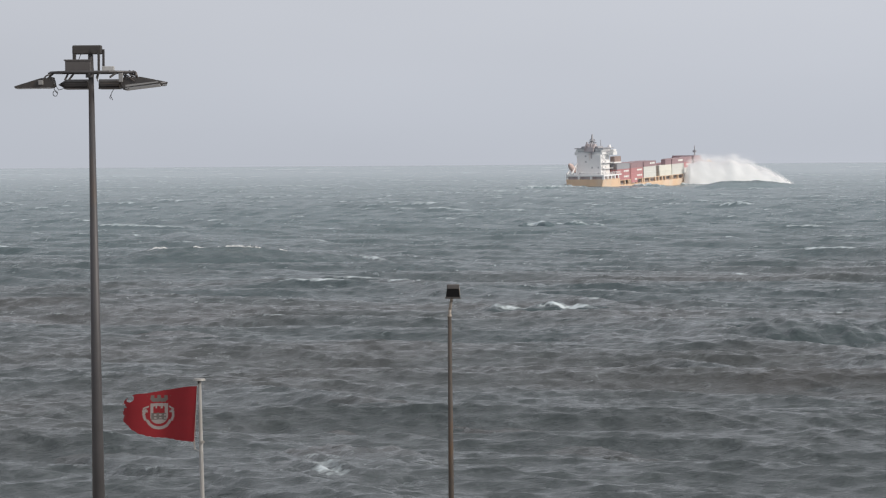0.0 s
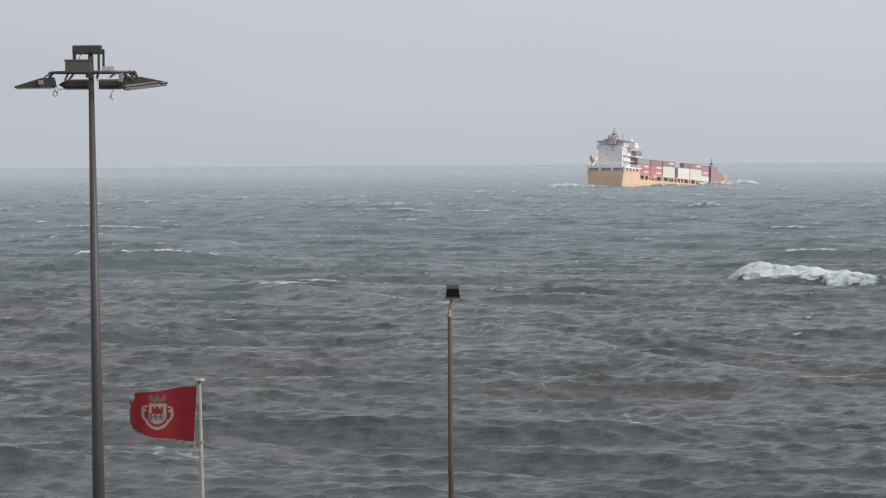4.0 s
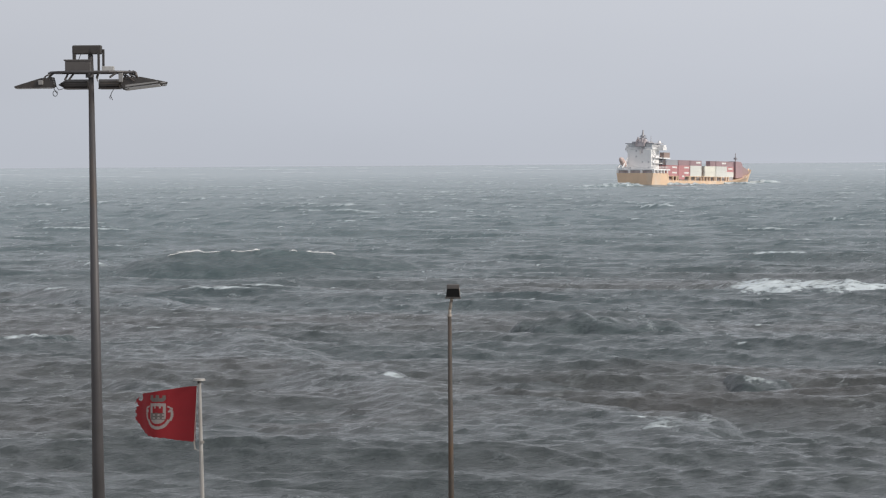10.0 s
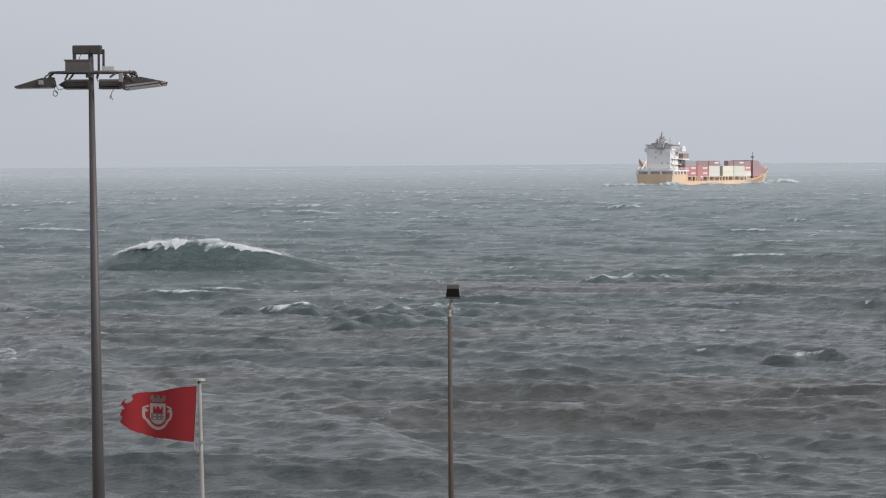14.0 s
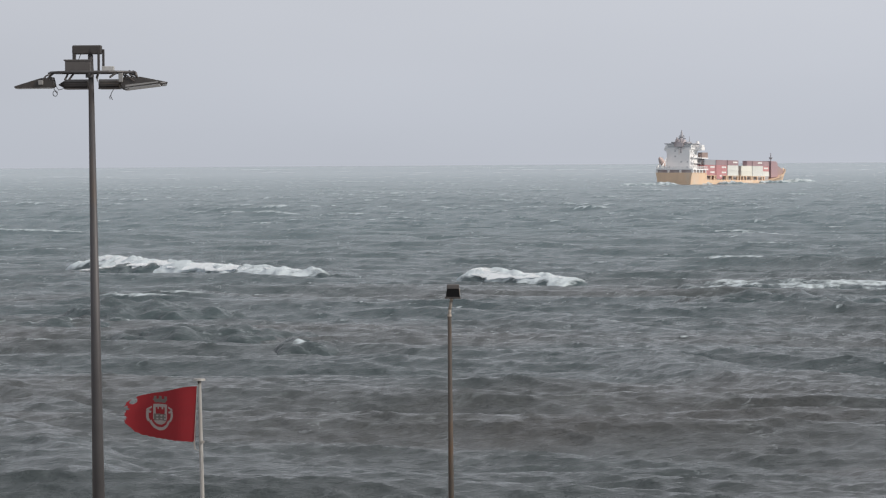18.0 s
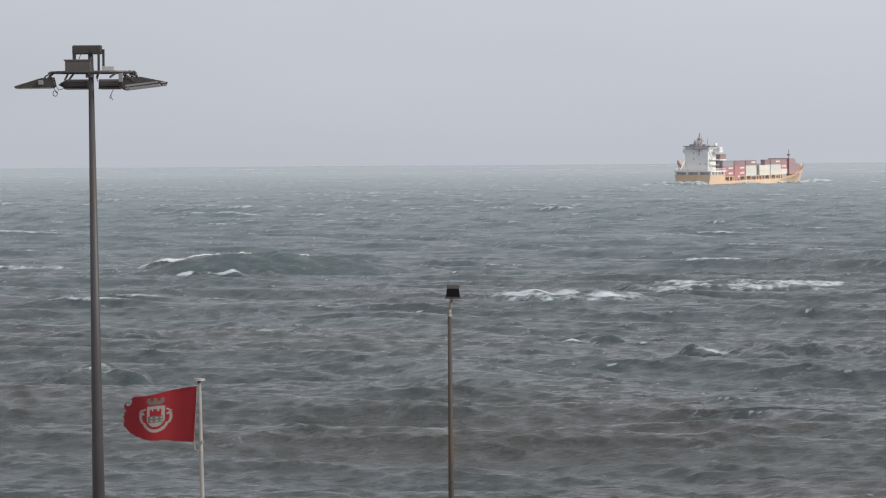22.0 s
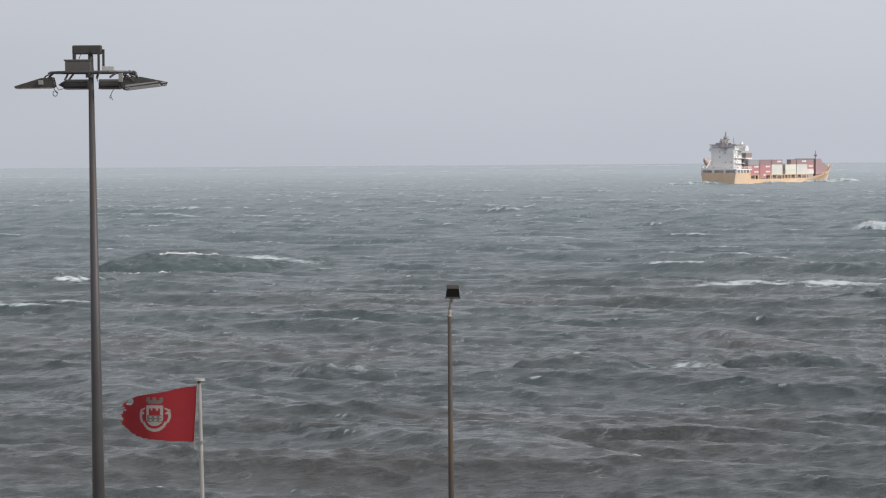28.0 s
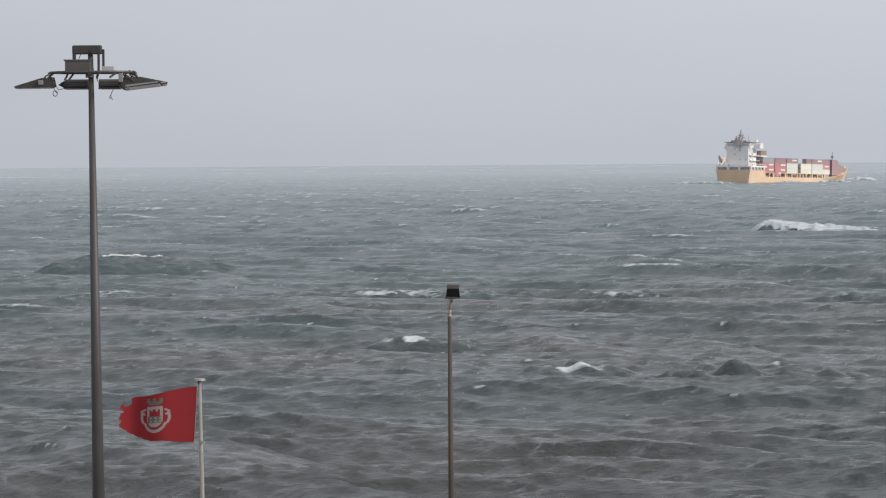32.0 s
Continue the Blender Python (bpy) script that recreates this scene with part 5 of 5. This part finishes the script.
sea(14.6, 8, 0.55, (0.9, 0.9, 1.0, 0.6), 0.0, 0.075, "flat patch of spent white foam", 0, ((30.0, 22.3, 344.2), (32.0, 18.7, 344.8)))
sea(9.4, 15, 0.26, (0.8, 0.9, 1.0, 0.58), 0.0, 0.002, "flat patch of spent white foam", 0, ((0.8, -14.6, 158.0), (2.0, -15.0, 160.0), (3.6, -15.6, 161.5)))
sea(9.1, 18, 0.26, (0.8, 0.9, 1.0, 0.58), 0.0, 0.001, "flat patch of spent white foam", 0, ((0.0, -5.4, 159.0), (1.5, -7.3, 158.0), (3.0, -8.4, 157.0)))
sea(9.4, 8, 0.62, (0.85, 0.28, 0.3, 0.72), 0.2, 0.043, "small steep sea with a torn white crest", 0, ((9.0, -34.4, 267.5), (9.8, -35.6, 266.0)))
sea(11.8, 18, 0.3, (0.95, 0.9, 1.0, 0.6), 0.1, 0.034, "flat patch of spent white foam", 0, ((12.0, -27.5, 247.5), (13.0, -31.0, 247.9), (14.4, -33.2, 248.1)))
sea(6.0, 8, 0.62, (0.85, 0.28, 0.3, 0.72), 0.2, 0.027, "small steep sea with a torn white crest", 0, ((22.0, -25.4, 225.5), (23.0, -27.8, 225.8), (24.0, -29.8, 226.0)))
sea(9.1, 15, 0.3, (0.9, 0.8, 0.9, 0.6), 0.0, 0.046, "flat patch of spent white foam", 0, ((22.0, -14.9, 277.3), (23.0, -16.8, 277.5), (25.0, -19.7, 276.1)))
sea(11.1, 9, 0.62, (0.85, 0.28, 0.3, 0.72), 0.2, 0.052, "small steep sea with a torn white crest", 0, ((18.0, -33.7, 290.6), (19.0, -35.5, 290.8), (20.5, -37.4, 291.0)))
sea(7.2, 8, 0.62, (0.85, 0.28, 0.3, 0.72), 0.2, 0.027, "small steep sea with a torn white crest", 0, ((27.5, -5.8, 223.5), (28.4, -8.9, 223.9), (29.5, -12.1, 224.2)))
sea(8.5, 8, 0.62, (0.85, 0.28, 0.3, 0.72), 0.2, 0.026, "small steep sea with a torn white crest", 0, ((30.0, 24.9, 218.2), (32.0, 21.3, 217.5)))
sea(7.5, 8, 0.62, (0.85, 0.28, 0.3, 0.72), 0.2, 0.03, "small steep sea with a torn white crest", 0, ((30.5, 13.3, 232.3), (32.0, 8.9, 223.2)))
sea(7.8, 8, 0.62, (0.85, 0.28, 0.3, 0.72), 0.2, 0.041, "small steep sea with a torn white crest", 0, ((30.8, 0.7, 261.7), (32.0, -2.3, 257.4)))
sea(6.0, 7, 0.62, (0.9, 0.28, 0.3, 0.72), 0.2, 0.028, "small steep sea with a torn white crest", 0, ((5.2, -21.1, 227.1), (6.0, -22.3, 227.2), (6.8, -23.2, 227.3)))
sea(6.4, 7, 0.62, (0.85, 0.28, 0.3, 0.72), 0.2, 0.034, "small steep sea with a torn white crest", 0, ((12.2, 30.4, 236.6), (13.0, 28.7, 236.7), (14.0, 26.5, 235.7)))
sea(78.0, 36, 3.0, (0.0, 0.3, 0.2, 0.0), 0.0, 0.527, "dark swell rolling past the ship bow", 0, ((0.0, 135.2, 1422.1), (1.5, 130.5, 1425.3), (3.0, 123.4, 1430.2)))
sea(78.0, 36, 1.7, (0.0, 0.3, 0.2, 0.0), 0.0, 0.527, "dark swell rolling past the ship bow", 0, ((4.6, 149.3, 1412.4), (5.6, 145.1, 1415.3), (6.4, 142.3, 1417.2)))
sea(62.2, 28, 2.3, (0.0, 0.3, 0.2, 0.0), 0.1, 0.11, "smooth dark green swell running in", 0, ((0.0, -34.0, 456.8), (2.0, -38.1, 448.6), (3.8, -42.5, 445.0)))
sea(34.8, 22, 1.3, (0.0, 0.3, 0.2, 0.0), 0.1, 0.042, "smooth dark green swell running in", 0, ((1.5, -22.7, 268.7), (3.5, -27.5, 269.3), (6.5, -34.2, 270.1)))
sea(25.4, 20, 1.2, (0.0, 0.3, 0.2, 0.0), 0.1, 0.046, "smooth dark green swell running in", 0, ((7.8, 17.5, 274.8), (9.0, 14.7, 275.1), (11.0, 10.3, 273.9)))
sea(28.4, 20, 1.2, (0.0, 0.3, 0.2, 0.0), 0.1, 0.049, "smooth dark green swell running in", 0, ((11.5, 0.7, 282.1), (13.0, -2.7, 282.5), (14.8, -7.1, 281.3)))
sea(29.0, 20, 1.15, (0.0, 0.3, 0.2, 0.0), 0.1, 0.042, "smooth dark green swell running in", 0, ((18.0, -21.3, 267.9), (19.5, -24.2, 268.3), (21.5, -28.0, 268.7)))
sea(25.9, 22, 0.95, (0.0, 0.3, 0.2, 0.0), 0.1, 0.022, "smooth dark green swell running in", 0, ((29.0, 26.1, 210.8), (31.0, 21.8, 211.2), (32.0, 19.9, 211.4)))
sea(25.6, 26, 1.2, (0.0, 0.3, 0.2, 0.0), 0.1, 0.059, "smooth dark green swell running in", 0, ((15.5, -24.2, 312.6), (17.0, -28.1, 313.2), (18.5, -32.0, 313.7)))
sea(24.5, 20, 1.0, (0.0, 0.3, 0.2, 0.0), 0.1, 0.03, "smooth dark green swell running in", 0, ((21.5, 28.4, 234.9), (24.0, 20.7, 231.5), (26.0, 15.7, 229.0)))
sea(20.9, 20, 1.1, (0.0, 0.3, 0.2, 0.0), 0.1, 0.028, "smooth dark green swell running in", 0, ((26.5, 28.0, 224.9), (28.0, 24.7, 224.1), (30.0, 21.9, 226.6), (31.6, 18.8, 227.0)))
sea(16.2, 18, 1.0, (0.0, 0.3, 0.2, 0.0), 0.1, 0.027, "smooth dark green swell running in", 0, ((26.8, 11.9, 224.8), (28.0, 9.2, 225.0), (30.0, 4.5, 225.5)))
sea(24.8, 20, 1.2, (0.0, 0.3, 0.2, 0.0), 0.1, 0.044, "smooth dark green swell running in", 0, ((0.0, 29.6, 266.6), (1.5, 25.8, 266.3), (3.4, 21.1, 265.3)))
sea(41.9, 32, 1.2, (0.0, 0.3, 0.2, 0.0), 0.1, 0.071, "smooth dark green swell running in", 0, ((5.0, 11.7, 345.0), (7.0, 4.5, 343.4), (9.0, -2.1, 341.8)))
sea(36.8, 32, 1.1, (0.0, 0.3, 0.2, 0.0), 0.1, 0.064, "smooth dark green swell running in", 0, ((17.0, 36.7, 322.6), (19.0, 30.4, 321.2), (21.0, 24.1, 319.8)))
sea(11.2, 9, 0.72, (0.9, 0.3, 0.32, 0.9), 0.2, 0.092, "small steep sea with a torn white crest", 0, ((12.0, 28.5, 387.0), (13.0, 25.1, 387.6), (14.5, 20.2, 385.0)))
sea(5.1, 8, 0.62, (0.9, 0.3, 0.32, 0.72), 0.2, 0.041, "small steep sea with a torn white crest", 0, ((20.8, 13.1, 258.7), (22.0, 10.9, 257.4), (23.2, 8.8, 256.1)))
sea(5.4, 8, 0.62, (0.9, 0.3, 0.32, 0.72), 0.2, 0.035, "small steep sea with a torn white crest", 0, ((20.8, 22.3, 240.4), (22.0, 20.1, 240.6), (23.4, 17.2, 239.6)))
sea(7.4, 18, 0.3, (0.95, 0.9, 1.0, 0.6), 0.0, 0.027, "flat patch of spent white foam", 0, ((26.8, 19.8, 225.1), (28.0, 17.8, 224.2), (29.3, 15.4, 223.3)))
sea(4.8, 8, 0.62, (0.9, 0.3, 0.32, 0.72), 0.2, 0.044, "small steep sea with a torn white crest", 0, ((16.0, -18.8, 268.9), (17.0, -21.5, 269.2), (18.5, -25.2, 268.0)))
sea(4.5, 8, 0.62, (0.9, 0.3, 0.32, 0.72), 0.2, 0.039, "small steep sea with a torn white crest", 0, ((16.0, -6.6, 254.9), (17.0, -9.1, 255.2), (18.5, -12.6, 254.1)))
sea(4.4, 8, 0.3, (0.9, 0.3, 0.32, 0.72), 0.2, 0.011, "small steep sea with a torn white crest", 0, ((1.8, 15.0, 179.4), (3.0, 13.0, 179.5), (4.2, 11.2, 179.0)))
sea(4.5, 8, 0.62, (0.9, 0.3, 0.32, 0.72), 0.2, 0.04, "small steep sea with a torn white crest", 0, ((0.8, 25.7, 252.7), (2.0, 23.3, 253.0), (3.2, 20.9, 251.8)))
sea(3.8, 8, 0.62, (0.9, 0.3, 0.32, 0.72), 0.2, 0.024, "small steep sea with a torn white crest", 0, ((8.9, -2.3, 215.5), (10.0, -4.3, 215.7), (11.2, -6.5, 214.8)))
sea(7.4, 18, 0.3, (0.95, 0.9, 1.0, 0.6), 0.0, 0.01, "flat patch of spent white foam", 0, ((8.6, 14.4, 179.5), (10.0, 12.3, 179.7), (11.4, 9.8, 179.2)))
sea(3.8, 8, 0.62, (0.9, 0.3, 0.32, 0.72), 0.2, 0.023, "small steep sea with a torn white crest", 0, ((8.9, 22.4, 211.0), (10.0, 20.6, 211.2), (11.2, 18.6, 210.3)))
sea(8.1, 8, 0.72, (0.9, 0.3, 0.32, 0.9), 0.2, 0.059, "small steep sea with a torn white crest", 0, ((6.8, 30.8, 301.8), (8.0, 27.1, 302.3), (9.2, 23.2, 300.7)))
sea(6.4, 9, 0.3, (0.9, 0.3, 0.32, 0.72), 0.2, 0.007, "small steep sea with a torn white crest", 0, ((6.8, 7.8, 171.1), (8.0, 6.0, 171.3), (9.2, 4.2, 170.7)))
sea(8.1, 18, 0.3, (0.95, 0.9, 1.0, 0.6), 0.0, 0.006, "flat patch of spent white foam", 0, ((6.6, 13.0, 168.9), (8.0, 10.6, 169.1), (9.2, 8.6, 168.6)))
sea(4.8, 8, 0.3, (0.9, 0.3, 0.32, 0.72), 0.2, 0.006, "small steep sea with a torn white crest", 0, ((23.8, 20.7, 166.6), (25.0, 18.8, 166.7), (26.2, 16.8, 166.2)))
sea(3.6, 8, 0.3, (0.9, 0.3, 0.32, 0.72), 0.2, 0.004, "small steep sea with a torn white crest", 0, ((28.8, 0.4, 163.7), (30.0, -1.4, 163.9), (31.2, -3.2, 163.4)))
sea(5.2, 8, 0.62, (0.9, 0.3, 0.32, 0.72), 0.2, 0.032, "small steep sea with a torn white crest", 0, ((18.8, 19.0, 235.5), (20.0, 16.4, 234.5), (21.2, 13.4, 233.5)))
sea(10.0, 18, 0.3, (0.95, 0.9, 1.0, 0.6), 0.0, 0.043, "flat patch of spent white foam", 0, ((18.6, -7.8, 270.6), (19.4, -9.2, 269.1), (20.6, -12.4, 267.9)))
sea(11.1, 9, 0.9, (0.9, 0.35, 0.35, 0.9), 0.2, 0.089, "small steep sea with a torn white crest", 0, ((18.6, 4.1, 384.4), (20.0, -4.8, 385.9), (21.2, -11.2, 383.6)))


# ---- spray thrown up by the bow, and the foam round the hull ----
def plume_top(u, width, height, peak, start, fall):
    """Height of a plume along its width: up from the ship's side to a peak, then out to a low tongue ahead."""
    rise = start + (1 - start) * np.clip(u / peak, 0, 1) ** 1.0
    top = height * np.where(u < peak, rise, 1 - np.clip((u - peak) / (1 - peak), 0, 1) ** fall)
    return top * np.clip(u / 0.06, 0.0, 1) ** 0.6 * (1 + 0.04 * np.sin(u * 19 + width) + 0.03 * np.sin(u * 43 + 1))


def spray(count, width, height, peak, start, fall, seed, rows_, label):
    """A dense white heart of thrown water with a veil of drops over it."""
    rng = np.random.default_rng(seed)
    nu, nv = 90, 30
    u, v = np.meshgrid(np.linspace(0.0, 1, nu), np.linspace(0, math.pi, nv), indexing="ij")
    top = plume_top(u, width, height * 0.82, peak, start, fall)
    thick = 1.2 + 0.22 * top
    x, y, z = u * width, -np.cos(v) * thick, np.sin(v) ** 0.8 * top
    lump = sum(w * np.sin(x * 6.28 / L * math.cos(d) + z * 6.28 / L * math.sin(d) + rng.uniform(0, 6.3))
               for L, w, d in zip((9, 6, 4, 2.8, 2.0, 1.5), (0.30, 0.26, 0.2, 0.16, 0.12, 0.1), rng.uniform(0.2, 1.3, 6)))
    wide = 0.28 * np.clip(top / 5, 0, 1)
    x, y, z = x + 0.5 * lump * wide, y - 0.45 * lump * wide, z * (1 + 0.05 * lump) - 0.8
    i = np.arange(nu * nv).reshape(nu, nv)
    quads = np.stack([i[:-1, :-1], i[1:, :-1], i[1:, 1:], i[:-1, 1:]], -1).reshape(-1, 4)
    me = bpy.data.meshes.new("spray_plume")
    me.from_pydata(np.stack([x, y, z], -1).reshape(-1, 3).tolist(), [], quads.tolist())
    me.polygons.foreach_set("use_smooth", np.ones(len(quads), dtype=bool))
    me.materials.append(WHITE_WATER)
    ob = tagged(new("spray_plume", me), label, "spray", "bow spray")

    def veil(rng_, n):
        uu = rng_.beta(1.2, 1.4, n)
        tt = plume_top(uu, width, height, peak, start, fall)
        side = rng_.normal(0, 1, n)
        hh = tt * np.clip(0.90 + 0.09 * rng_.normal(0, 1, n) - 0.30 * rng_.beta(1, 2, n), 0.02, 1.25)
        return np.stack([uu * width + rng_.normal(0, 0.018, n) * width, -np.abs(side) * (0.8 + 0.25 * tt * (1 - hh / (tt * 1.2 + 0.1))), hh - 0.8], 1)
    drops("mist", count, veil, 0.052, seed + 10, ob, "thin veil of blown drops")
    MOVES.append((ob, [(t, pose(e, n_, z_, 0, ry, 0)) for t, e, n_, z_, ry in rows_]))
    return ob


spray(95000, 55.0, 15.6, 0.40, 0.90, 1.5, 71, ((0, 117.8, 1552.8, 0, 0), (0.5, 118.5, 1555.0, -0.8, 0), (1.2, 119.3, 1558.1, -2.4, 0), (2.0, 120.1, 1561.6, -5.4, -1), (3.0, 121.6, 1566.0, -7.0, -1), (4.4, 123.7, 1572.2, -20, -1), (32, 133.3, 1693.6, -20, -1)), "tall white burst of spray over the ship bow")
spray(75000, 46.0, 15.4, 0.50, 0.16, 1.1, 72, ((0, 137.2, 1552.8, -19, 0), (4.3, 138.8, 1571.7, -19, 0), (5.4, 135.3, 1576.6, 0, -3), (6.2, 136.4, 1580.1, -1.2, 2), (7.0, 138.6, 1583.6, -4.2, 5), (8.0, 141.0, 1588.0, -6.8, 5), (9.2, 148.1, 1593.3, -9.5, 7), (10.6, 152.0, 1599.5, -18, 7), (32, 157.5, 1693.6, -18, 7)), "fan of white spray bursting ahead of the bow")
spray(24000, 23.0, 7.0, 0.30, 0.6, 1.3, 73, ((0, 168.8, 1552.8, -13, 0), (18.0, 176.8, 1632.0, -12, 0), (18.9, 176.7, 1636.0, -2.6, -4), (19.5, 177.8, 1638.6, -0.4, -1), (20.1, 179.0, 1641.2, -1.0, 1), (20.9, 181.1, 1644.8, -3.6, 3), (22.0, 185.8, 1649.6, -11, 9), (32, 190.7, 1693.6, -13, 9)), "short burst of white spray at the bow")
spray(10000, 10.0, 5.0, 0.45, 0.6, 1.3, 74, ((0, 179.9, 1552.8, -10, 0), (23.6, 190.7, 1656.6, -10, 0), (24.6, 191.8, 1661.0, -1.0, 0), (25.4, 194.6, 1664.6, 0, 2), (26.3, 197.1, 1668.5, -2.5, 5), (27.2, 199.1, 1672.5, -9, 9), (32, 201.6, 1693.6, -10, 9)), "short burst of white spray at the bow")


# ---- white water round the ship ----
def wash(length, depth, height, foam, seed, label, rows_):
    ob = sea_body("ship_wash", length, depth, height, foam, seed, label, 0.0, "foam", 0.55)
    tagged(ob, group="white water round the ship")
    MOVES.append((ob, [(t, pose(e, n_, z + 0.35)) for t, e, n_, z in rows_]))
    return ob


def beside(ahead, out, z):
    """Rows that keep a place beside the moving hull: metres ahead of amidships, and to starboard."""
    rows_ = []
    for t, e, n_, _, up, head in SHIP_ROWS[::2] + SHIP_ROWS[-1:]:
        a = radians(head)
        dz = z + 0.35 * math.sin(2.1 * t + ahead)
        if not rows_ or t > rows_[-1][0]:
            rows_.append((t, e + ahead * math.sin(a) + out * math.cos(a), n_ + ahead * math.cos(a) - out * math.sin(a), dz))
    return rows_


wash(27.0, 12.0, 1.4, (1.0, 0.7, 0.7, 0.95), 201, "white bow wave of the container ship", beside(66.0, 7.0, -0.1))
wash(34.0, 12.0, 0.8, (0.95, 0.6, 0.6, 0.85), 204, "white wake streaming from the stern", beside(-76.0, -4.0, 0.0))
wash(36.0, 10.0, 0.7, (0.95, 0.6, 0.6, 0.8), 205, "white wake streaming from the stern", beside(-104.0, 2.0, 0.0))
wash(30.0, 8.0, 0.8, (0.95, 0.6, 0.6, 0.9), 202, "white water along the ship side", beside(20.0, 15.0, -0.1))
wash(24.0, 8.0, 0.7, (0.95, 0.6, 0.6, 0.9), 203, "white water along the ship side", beside(-30.0, 15.0, -0.1))
for k, (e, n_, size) in enumerate(((62.0, 1500.0, 34.0), (90.0, 1520.0, 26.0), (112.0, 1545.0, 22.0), (128.0, 1580.0, 20.0))):
    wash(size, 16.0, 1.3, (0.9, 0.9, 0.9, 0.8), 210 + k, "spent white wake foam behind the ship",
         [(0.0, e, n_, 0.0 if k < 1 else -4.5), (6.0 * k + 0.5, e - 1, n_, 0.1 if k else 0.0), (6.0 * k + 7.0, e - 6, n_ - 2, 0.1), (6.0 * k + 11.0, e - 9, n_ - 3, -4.5), (32.0, e - 10, n_ - 3, -4.5)])


def motions():
    for ob, rows_ in MOVES:
        walk(ob, rows_)
    rows_ = cloth_rows()
    for i, s in CLOTH:
        walk(s, rows_[i])


motions()
